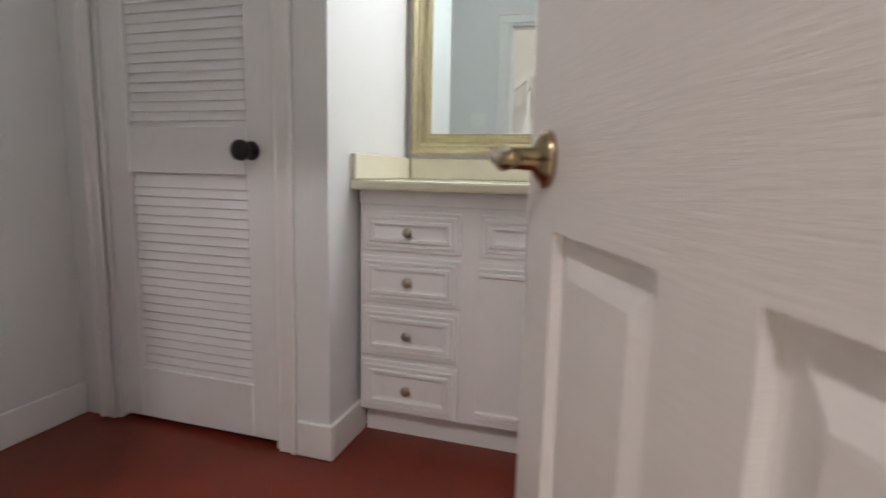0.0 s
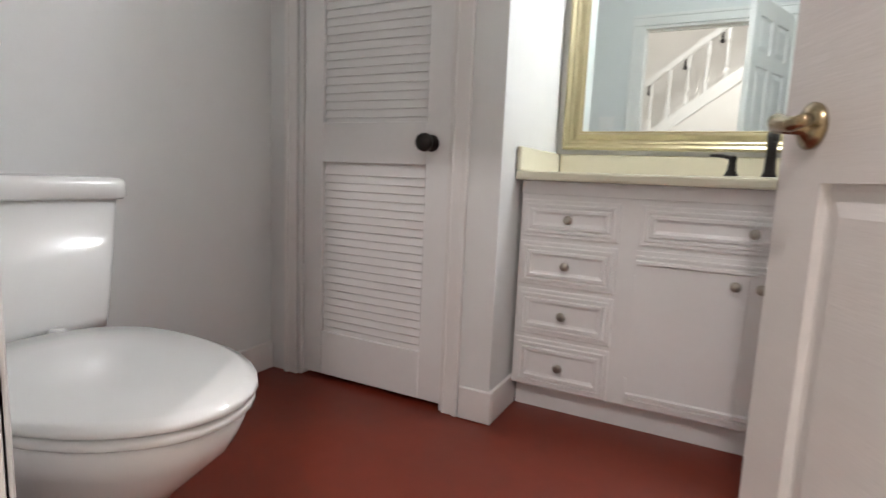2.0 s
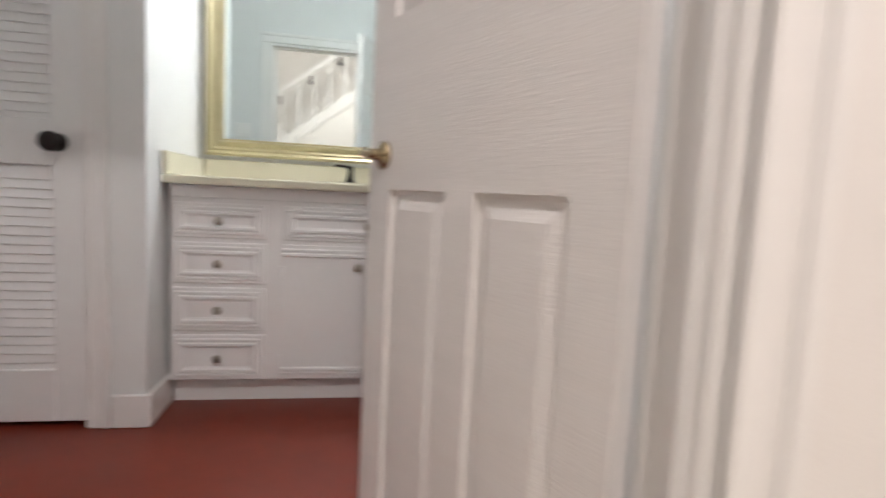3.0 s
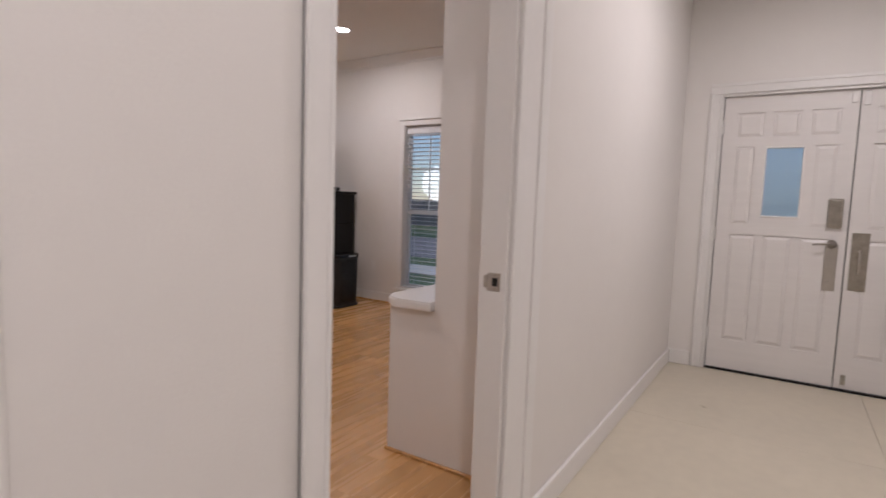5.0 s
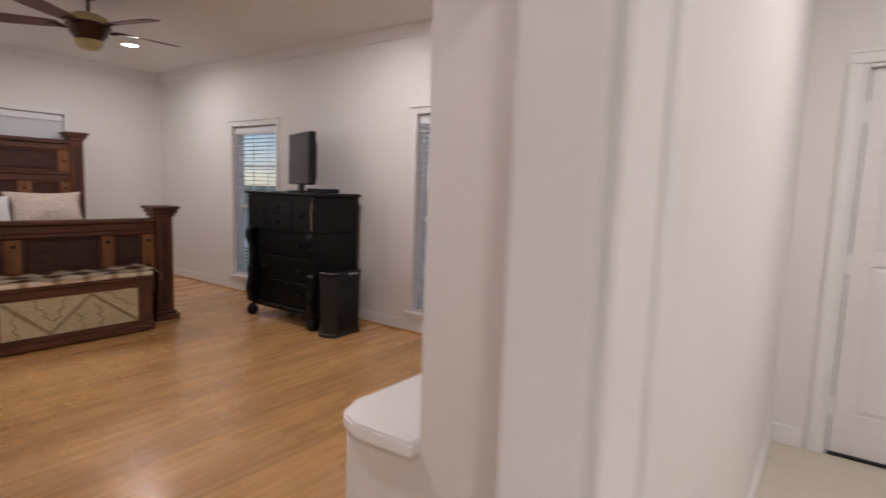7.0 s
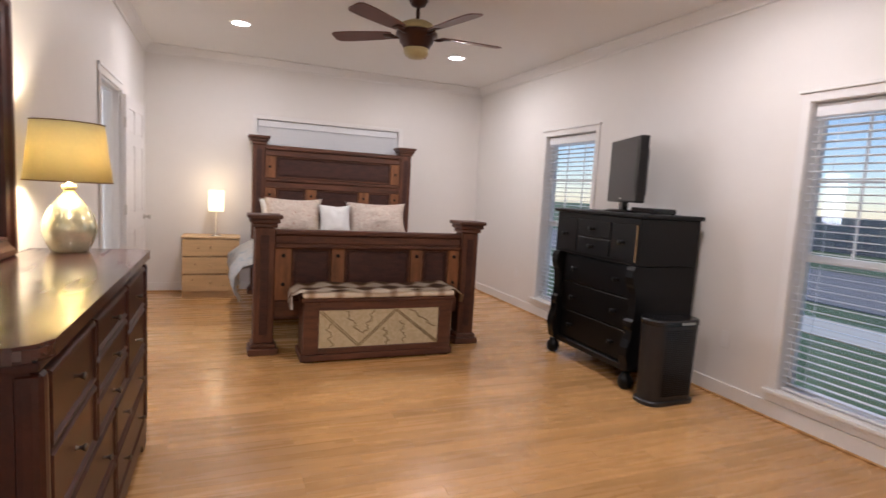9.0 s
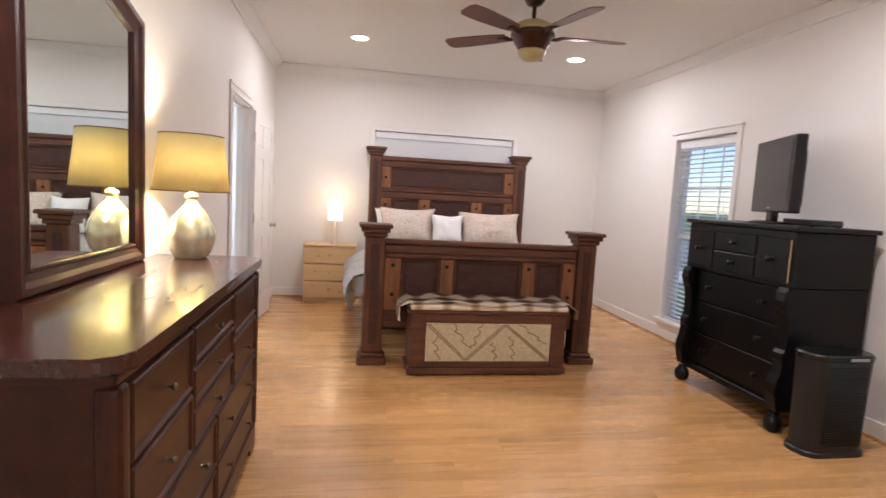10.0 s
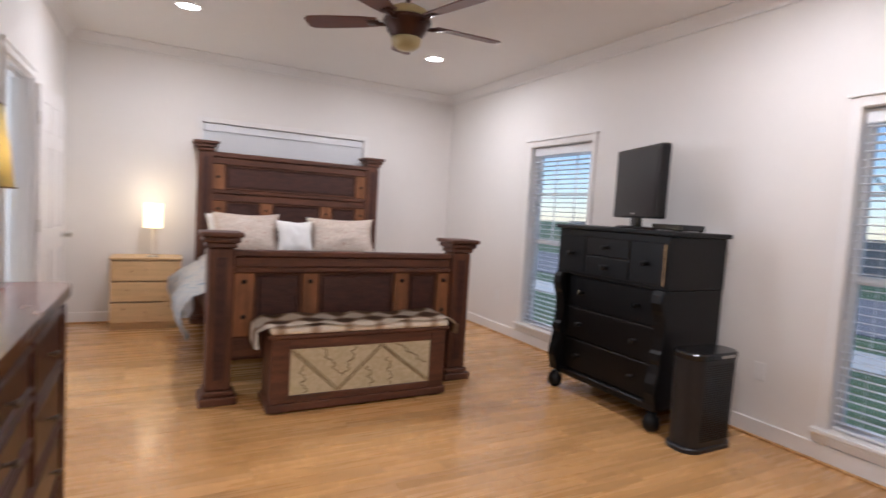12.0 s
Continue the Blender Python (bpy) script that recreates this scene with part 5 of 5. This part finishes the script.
def soft_block(x0, x1, y0, y1, z0, z1, nx, ny, drop_l=0.0, drop_r=0.0, wob=0.012, seed=0, out_l=0.0):
    """A quilt: a wavy top with sides hanging over the edges."""
    bm = bmesh.new()
    cols_ = []
    prof = [(x0 - 0.035 - out_l * 0.85, z1 - drop_l - 0.02), (x0 - 0.045 - out_l, z1 - drop_l * 0.75), (x0 - 0.045 - out_l * 0.95, z1 - drop_l * 0.45), (x0 - 0.04 - out_l * 0.72, z1 - drop_l * 0.2), (x0 - 0.03 - out_l * 0.35, z1 - 0.04), (x0 + 0.02, z1 - 0.004)]
    prof += [(x0 + (x1 - x0) * i / nx, z1) for i in range(1, nx)]
    prof += [(x1 - 0.02, z1 - 0.006), (x1 + 0.03, z1 - 0.05), (x1 + 0.045, z1 - drop_r * 0.5), (x1 + 0.035, z1 - drop_r - 0.02)]
    for j in range(ny + 1):
        y = y0 + (y1 - y0) * j / ny
        row = []
        for i, (x, z) in enumerate(prof):
            nn = noise.noise(Vector((x * 3.1 + seed, y * 3.3, 0.3))) + 0.5 * noise.noise(Vector((x * 8, y * 8 + seed, 1.3)))
            if out_l and i < 5 and y > y1 - 0.5:
                x += (x0 - 0.04 - x) * min(1.0, (y - y1 + 0.5) / 0.25)
            edge = 2.2 if i < 3 or i > len(prof) - 4 else 1.0
            row.append(bm.verts.new((x + (nn * wob * edge if edge > 1 else 0), y + nn * wob * 0.5, z + nn * wob)))
        cols_.append(row)
    for a, b in zip(cols_, cols_[1:]):
        for i in range(len(prof) - 1):
            bm.faces.new((a[i], a[i + 1], b[i + 1], b[i]))
    bmesh.ops.solidify(bm, geom=list(bm.faces), thickness=0.015)
    return bm


mattress = tagged(new("mattress", mesh_of("mattress", boxes((3.12 - 0.83, 3.12 + 0.89, 5.12, 7.38, 0.302, 0.70), bev=0.05, seg=3), M_SHEET, True)), "thick white mattress on the bed frame", "mattress")
quilt = tagged(new("quilt", mesh_of("quilt", soft_block(3.12 - 0.86, 3.12 + 0.91, 5.13, 7.30, 0.4, 0.735, 26, 34, 0.34, 0.30, 0.026, out_l=0.25), M_QUILT, True)), "rumpled cream and blue floral quilt on the bed", "quilt")
for nm, lab, x, w, h, y, lean, mt, sd in (("pillow", "large cream floral pillow sham leaning on the headboard", 2.66, 0.68, 0.44, 7.10, -22, M_FLORAL, 1), ("pillow", "large cream floral pillow sham leaning on the headboard", 3.66, 0.78, 0.43, 7.08, -22, M_FLORAL, 5),
                                          ("cushion", "small white textured cushion between the floral shams", 3.12, 0.38, 0.38, 6.98, -20, M_SHEET, 9),
                                          ("pillow", "white cotton pillow behind the floral shams", 2.62, 0.70, 0.40, 7.26, -14, M_SHEET, 12), ("pillow", "white cotton pillow behind the floral shams", 3.66, 0.70, 0.40, 7.26, -14, M_SHEET, 15)):
    o = tagged(new(nm, mesh_of(nm, cushion(nm, w, 0.25, h * 1.06, seed=sd), mt, True)), lab, nm, "pillows on the bed")
    o.matrix_basis = pose(x, y, 0.745, lean, 0, 0)

# ---- storage bench ----
bench = thing("storage_bench", "dark wood storage bench with carved cream panel by the bed", "bench", (2.440, 4.662, 0))
bw, bd_, bh = 1.240, 0.30, 0.50
part("body", boxes((0.02, bw - 0.02, 0.02, bd_, 0.05, bh - 0.03), bev=0.006), M_RUSTIC, bench)
part("plinth", boxes((0, bw, 0, bd_ + 0.01, 0.012, 0.065), bev=0.010, seg=2), M_RUSTIC, bench)
for fx in (0.03, bw - 0.11):
    part("foot", boxes((fx, fx + 0.08, 0.02, bd_ - 0.02, 0, 0.014), bev=0.003), M_RUSTIC, bench)
part("lid", boxes((-0.005, bw + 0.005, -0.005, bd_ + 0.01, bh - 0.03, bh), bev=0.008), M_RUSTIC, bench)
part("front_frame", boxes((0.02, 0.135, 0.004, 0.02, 0.066, bh - 0.03), (bw - 0.135, bw - 0.02, 0.004, 0.02, 0.066, bh - 0.03), (0.135, bw - 0.135, 0.004, 0.02, 0.405, bh - 0.03), (0.135, bw - 0.135, 0.004, 0.02, 0.066, 0.11), bev=0.004), M_RUSTIC, bench)
fp = part("front_panel", boxes((0.136, bw - 0.136, 0.012, 0.02, 0.111, 0.404)), M_CREAMPANEL, bench, "aged cream panel with scroll and diamond relief")
px0, px1, pz0, pz1 = 0.145, bw - 0.145, 0.118, 0.397
pm = (px0 + px1) / 2
for a, b in (((px0, pz1), (px0 + 0.30, pz0)), ((px0 + 0.30, pz0), (pm + 0.12, pz1)), ((pm + 0.12, pz1), (px1, pz0))):
    for o_ in (-0.010, 0.012):
        part("ridge", tube([(a[0] + o_, 0.011, a[1]), (b[0] + o_, 0.011, b[1])], 0.0045, 6), M_CREAM_RIDGE, fp)
# curling outlines that run beside the diamond lines
for k, (xa, za, xb, zb) in enumerate(((px0 + 0.19, pz1, px0 + 0.32, pz0 + 0.09), (px0 + 0.06, pz1 - 0.10, px0 + 0.09, pz0), (pm - 0.06, pz1, pm - 0.13, pz0 + 0.10), (pm + 0.03, pz0 + 0.14, pm + 0.06, pz0), (pm + 0.17, pz1 - 0.09, pm + 0.20, pz0), (pm + 0.24, pz1, px1 - 0.03, pz0 + 0.13))):
    pts_ = []
    for i in range(17):
        f = i / 16
        w_ = 0.016 * math.sin(f * 15 + k) + 0.010 * math.sin(f * 34 + 2 * k)
        pts_.append((xa + (xb - xa) * f + w_, 0.011, za + (zb - za) * f))
    part("scroll", tube(pts_, 0.0042, 6), M_CREAM_RIDGE, fp)
blanket = tagged(new("blanket", mesh_of("blanket", soft_block(2.44 - 0.02, 2.44 + bw + 0.02, 4.636, 4.97, 0.45, bh + 0.064, 36, 14, 0.13, 0.10, 0.024, 4, out_l=0.07), M_PLAID, True)), "folded brown and cream plaid fleece on the storage bench", "blanket")
part("blanket_fold", boxes((2.44 + 0.01, 2.44 + bw - 0.01, 4.650, 4.955, bh + 0.001, bh + 0.045), bev=0.018, seg=3), M_PLAID, blanket, smooth=True)

# ---- nightstand and lamp ----
ns = thing("nightstand", "unfinished pale pine nightstand with three drawers", "nightstand", (1.465, 7.20, 0))
nw, nd, nh = 0.60, 0.39, 0.695
part("side", boxes((0, 0.018, 0.018, nd, 0, nh - 0.02), bev=0.002), M_PINE, ns)
part("side", boxes((nw - 0.018, nw, 0.018, nd, 0, nh - 0.02), bev=0.002), M_PINE, ns)
part("back", boxes((0.018, nw - 0.018, nd - 0.012, nd, 0.02, nh - 0.02)), M_PINE, ns)
part("top", boxes((-0.008, nw + 0.008, 0, nd, nh - 0.02, nh), bev=0.003), M_PINE, ns)
part("plinth", boxes((0.018, nw - 0.018, 0.03, 0.045, 0, 0.07), bev=0.002), M_PINE, ns)
for i in range(3):
    z0 = 0.075 + i * 0.20
    d = part("drawer", boxes((0.004, nw - 0.004, 0, 0.018, z0, z0 + 0.188), bev=0.002), M_PINE, ns)
    for kx in (0.30,):
        part("knob", lathe([(0.012, 0), (0.010, -0.01), (0.016, -0.018), (0.014, -0.026), (0, -0.029)], 14, (kx, 0, z0 + 0.1), "Y"), M_PINE, d, smooth=True)
    for kx, kz, r in ((0.11, 0.13, 0.011), (0.43, 0.06, 0.008), (0.50, 0.15, 0.010)):
        part("knot", lathe([(r, 0.001), (r * 0.6, -0.0008), (0, -0.0009)], 10, (kx + 0.03 * i, 0, z0 + kz - 0.02 * i), "Y"), M_KNOT, d)
nl = thing("bedside_lamp", "small lit lamp with glowing paper shade on the nightstand", "table lamp", (1.81, 7.36, nh))
part("base", lathe([(0.055, 0), (0.055, 0.008), (0.008, 0.014), (0.006, 0.29)], 20), M_SATIN, nl, smooth=True)
part("shade", lathe([(0.080, 0.285), (0.082, 0.29), (0.082, 0.520), (0.080, 0.525)], 32), M_NIGHT, nl, "glowing warm paper shade", True)

# ---- black chest ----
CXF, CXB, CY0, CY1, CZ = 4.60, 5.155, 3.60, 4.62, 1.272
chest = thing("chest_of_drawers", "tall black lacquered empire chest of drawers with scrolled columns", "chest of drawers", (CXF, CY0, 0))
cd_, cl_ = CXB - CXF, CY1 - CY0
part("carcass", boxes((0.055, cd_, 0.006, cl_ - 0.006, 0.14, 0.90), bev=0.004), M_BLACK, chest)
part("upper_case", boxes((0.0, cd_, 0.0, cl_, 0.90, CZ - 0.03), bev=0.006), M_BLACK, chest)
part("top", boxes((-0.025, cd_ + 0.01, -0.025, cl_ + 0.025, CZ - 0.03, CZ), bev=0.006), M_BLACK, chest)
part("base_rail", boxes((0.02, cd_, 0.04, cl_ - 0.04, 0.115, 0.165), bev=0.008), M_BLACK, chest)
for yy in (0.0, cl_ - 0.085):
    prof = [(-0.01, 0.90), (-0.030, 0.87), (-0.036, 0.82), (-0.022, 0.77), (-0.004, 0.745), (0.006, 0.70), (0.012, 0.60), (0.010, 0.52), (-0.010, 0.50), (-0.014, 0.46), (0.002, 0.43), (-0.010, 0.37), (-0.032, 0.31), (-0.036, 0.25), (-0.018, 0.19), (-0.010, 0.14), (0.07, 0.14), (0.07, 0.90)]
    part("scroll_column", prism(prof, "Y", yy, yy + 0.085, bev=0.005), M_BLACK, chest, "carved scroll column")
for fx, yy in ((0.02, 0.045), (0.02, cl_ - 0.045), (cd_ - 0.06, 0.045), (cd_ - 0.06, cl_ - 0.045)):
    part("foot", lathe([(0.026, 0), (0.048, 0.02), (0.056, 0.055), (0.046, 0.09), (0.028, 0.105), (0.034, 0.118)], 18, (fx, yy, 0)), M_BLACK, chest, "round bun foot", True)


def chest_drawer(y0, y1, z0, z1, xf, knobs):
    d = part("drawer", boxes((xf - 0.012, xf, y0, y1, z0, z1), bev=0.004), M_BLACK, chest)
    for ky in knobs:
        part("knob", lathe([(0.016, 0), (0.008, -0.006), (0.008, -0.018), (0.019, -0.026), (0.020, -0.036), (0, -0.042)], 14, (xf - 0.012, ky, (z0 + z1) / 2), "X"), M_BLACK, d, smooth=True)


chest_drawer(0.03, 0.30, 0.925, 1.195, 0.0, (0.165,))
chest_drawer(cl_ - 0.30, cl_ - 0.03, 0.925, 1.195, 0.0, (cl_ - 0.165,))
chest_drawer(0.31, cl_ - 0.31, 1.065, 1.195, 0.0, (cl_ / 2,))
chest_drawer(0.31, cl_ - 0.31, 0.925, 1.055, 0.0, (cl_ / 2,))
for z0 in (0.175, 0.415, 0.655):
    chest_drawer(0.09, cl_ - 0.09, z0, z0 + 0.228, 0.055, (0.25, cl_ - 0.25))
part("worn_edge", boxes((-0.0135, -0.0125, 0.022, 0.029, 0.93, 1.19)), M_PINE, chest, "bare wood along a chipped edge")

# ---- television and box on the chest ----
tv = thing("television", "small black flat television, switched off, on a pedestal", "television", (4.87, 4.13, CZ), -20)
part("foot", loft([[(0.13 * math.cos(2 * math.pi * i / 28), 0.17 * math.sin(2 * math.pi * i / 28), z) for i in range(28)] for z in (0, 0.010)] + [[(0.10 * math.cos(2 * math.pi * i / 28), 0.13 * math.sin(2 * math.pi * i / 28), 0.018) for i in range(28)]]), M_PLASTIC_GLOSS, tv, smooth=True)
part("neck", boxes((-0.02, 0.03, -0.045, 0.045, 0.012, 0.12), bev=0.008), M_PLASTIC_GLOSS, tv)
part("casing", boxes((-0.025, 0.045, -0.315, 0.315, 0.075, 0.580), bev=0.014, seg=2), M_PLASTIC_GLOSS, tv)
part("back_hump", boxes((0.045, 0.085, -0.24, 0.24, 0.12, 0.49), bev=0.02, seg=2), M_PLASTIC, tv)
part("screen", boxes((-0.0275, -0.0252, -0.275, 0.275, 0.140, 0.545)), M_SCREEN, tv, "dull dark grey screen")
part("maker_mark", boxes((-0.0272, -0.0252, -0.022, 0.022, 0.103, 0.111)), M_SATIN, tv)
dvd = thing("set_top_box", "flat black set top box on the chest", "set top box", (4.80, 3.72, CZ), -8)
part("case", boxes((-0.10, 0.10, -0.13, 0.13, 0.006, 0.044), bev=0.006), M_PLASTIC_GLOSS, dvd)
for fx in (-0.08, 0.08):
    for fy in (-0.11, 0.11):
        part("foot", lathe([(0.010, 0), (0.010, 0.007)], 10, (fx, fy, 0)), M_PLASTIC, dvd)

# ---- air purifier ----
ap = thing("air_purifier", "black plastic air purifier with a louvred grille standing on the floor", "air purifier", (4.735, 3.395, 0))
out = rounded(0.20, 0.40, 0.085, 8)
part("base", loft([[(x * 1.06, y * 1.06, z) for x, y in out] for z in (0, 0.022)] + [[(x, y, 0.03) for x, y in out]]), M_PLASTIC, ap, smooth=False)
part("body", loft([[(x * s, y * s, z) for x, y in out] for z, s in ((0.03, 0.96), (0.30, 0.99), (0.545, 1.02))]), M_PLASTIC, ap)
part("top", loft([[(x * s, y * s, z) for x, y in out] for z, s in ((0.545, 1.05), (0.575, 1.06), (0.585, 1.0))]), M_PLASTIC_GLOSS, ap)
part("display", boxes((0.0, 0.12, -0.107, -0.103, 0.553, 0.570), bev=0.001), M_SATIN, ap, "small grey maker strip")
gs = boxes((-0.12, 0.13, -0.1045, -0.098, -0.0022, 0.0022))
g0 = part("grille_slat", gs, M_PLASTIC_GLOSS, ap, m=pose(0, 0, 0.07))
for i in range(1, 34):
    share(g0, ap, pose(0, 0, 0.07 + 0.0135 * i))

# outlets on the window wall
for yy, zz in ((6.32, 0.42), (3.35, 0.42)):
    o = thing("wall_outlet", "white duplex wall outlet above the baseboard", "outlet", (BX1, yy, zz))
    part("plate", boxes((-0.006, 0, -0.036, 0.036, -0.058, 0.058), bev=0.003), M_TRIM, o)
    for dz in (-0.022, 0.022):
        part("socket", boxes((-0.0075, -0.006, -0.014, 0.014, dz - 0.013, dz + 0.013), bev=0.0007), M_TRIM, o)

# ---- outdoors, seen through the blinds ----
solid("ground", boxes((-160, 260, -160, 260, -0.55, -0.45)), M_GRASS, "green winter lawn", "ground")
solid("road", boxes((13.0, 19.5, -160, 200, -0.449, -0.425)), M_ROAD, "grey asphalt street", "road")
solid("pavement", boxes((10.0, 11.3, -160, 200, -0.449, -0.42)), M_STONE, "pale concrete pavement beyond the lawn", "pavement")
fence = thing("fence", "long grey wooden plank fence across the street", "fence", (29, 0, -0.45))
pk = boxes((0, 0.03, 0, 0.30, 0, 1.7), bev=0.004)
pk0 = part("plank", pk, M_FENCE, fence, m=pose(0, -16, 0))
for i in range(1, 150):
    share(pk0, fence, pose(0.01 * (i % 2), -16 + 0.32 * i, 0))
rng = random.Random(4)


def bare_tree(x, y, h):
    t = thing("tree", "bare leafless winter tree with fine branches", "tree", (x, y, -0.45), group="trees across the street")
    bm = bmesh.new()
    tip = Vector((0.3, 0.2, h * 0.45))
    tube([(0, 0, 0), (0.05, 0.02, h * 0.2), tuple(tip)], [0.22, 0.17, 0.12], 8, bm)
    part("trunk", bm, M_BARK, t, smooth=True)
    br = bmesh.new()

    def grow(p, d, ln, r, lvl):
        q = p + d * ln * 0.5 + Vector((rng.uniform(-.1, .1), rng.uniform(-.1, .1), 0.04)) * ln
        e = p + d * ln
        tube([tuple(p), tuple(q), tuple(e)], [r, r * 0.8, r * 0.55], 5, br)
        if lvl:
            for _ in range(3 if lvl > 1 else 4):
                nd_ = (d + Vector((rng.uniform(-.8, .8), rng.uniform(-.8, .8), rng.uniform(-.25, .6)))).normalized()
                grow(p + d * ln * rng.uniform(0.5, 1.0), nd_, ln * rng.uniform(0.5, 0.75), r * 0.5, lvl - 1)
    for _ in range(5):
        d = Vector((rng.uniform(-1, 1), rng.uniform(-1, 1), rng.uniform(0.5, 1.2))).normalized()
        grow(tip - Vector((0, 0, rng.uniform(0, h * 0.12))), d, h * rng.uniform(0.25, 0.4), 0.075, 3)
    part("crown", br, M_BARK, t)


for x, y, h in ((22, 2, 8), (24, 9, 9), (21.5, 16, 8.5), (26, 22, 9), (33, 5, 10), (34, 14, 11)):
    bare_tree(x, y, h)

# ---- bedroom floor planks, last ----
floor = thing("floor_bedroom", "warm honey oak strip plank floor with a satin sheen", "floor", kind="structure")
pw = 0.094
plank_meshes = {}


def plank_mesh(length, width):
    key = (round(length, 3), round(width, 3))
    if key not in plank_meshes:
        plank_meshes[key] = mesh_of("plank", boxes((0.0002, key[0] - 0.0002, 0.0002, key[1] - 0.0002, -0.012, 0)), M_PLANK)
    return plank_meshes[key]


prng = random.Random(11)
y = 0.10
while y < BY1:
    wd = min(pw, BY1 - y)
    xa, xb = BX0, (2.365 if y + wd < 0.57 else BX1)
    x = xa - prng.choice((0.0, 0.3, 0.6, 0.9))
    while x < xb - 0.02:
        s0, s1 = max(x, xa), min(x + 1.2, xb)
        if s1 - s0 > 0.05:
            o = new("plank", plank_mesh(s1 - s0, wd))
            o.parent = floor
            o.matrix_basis = pose(s0, y, 0)
        x += 1.2
    y += pw
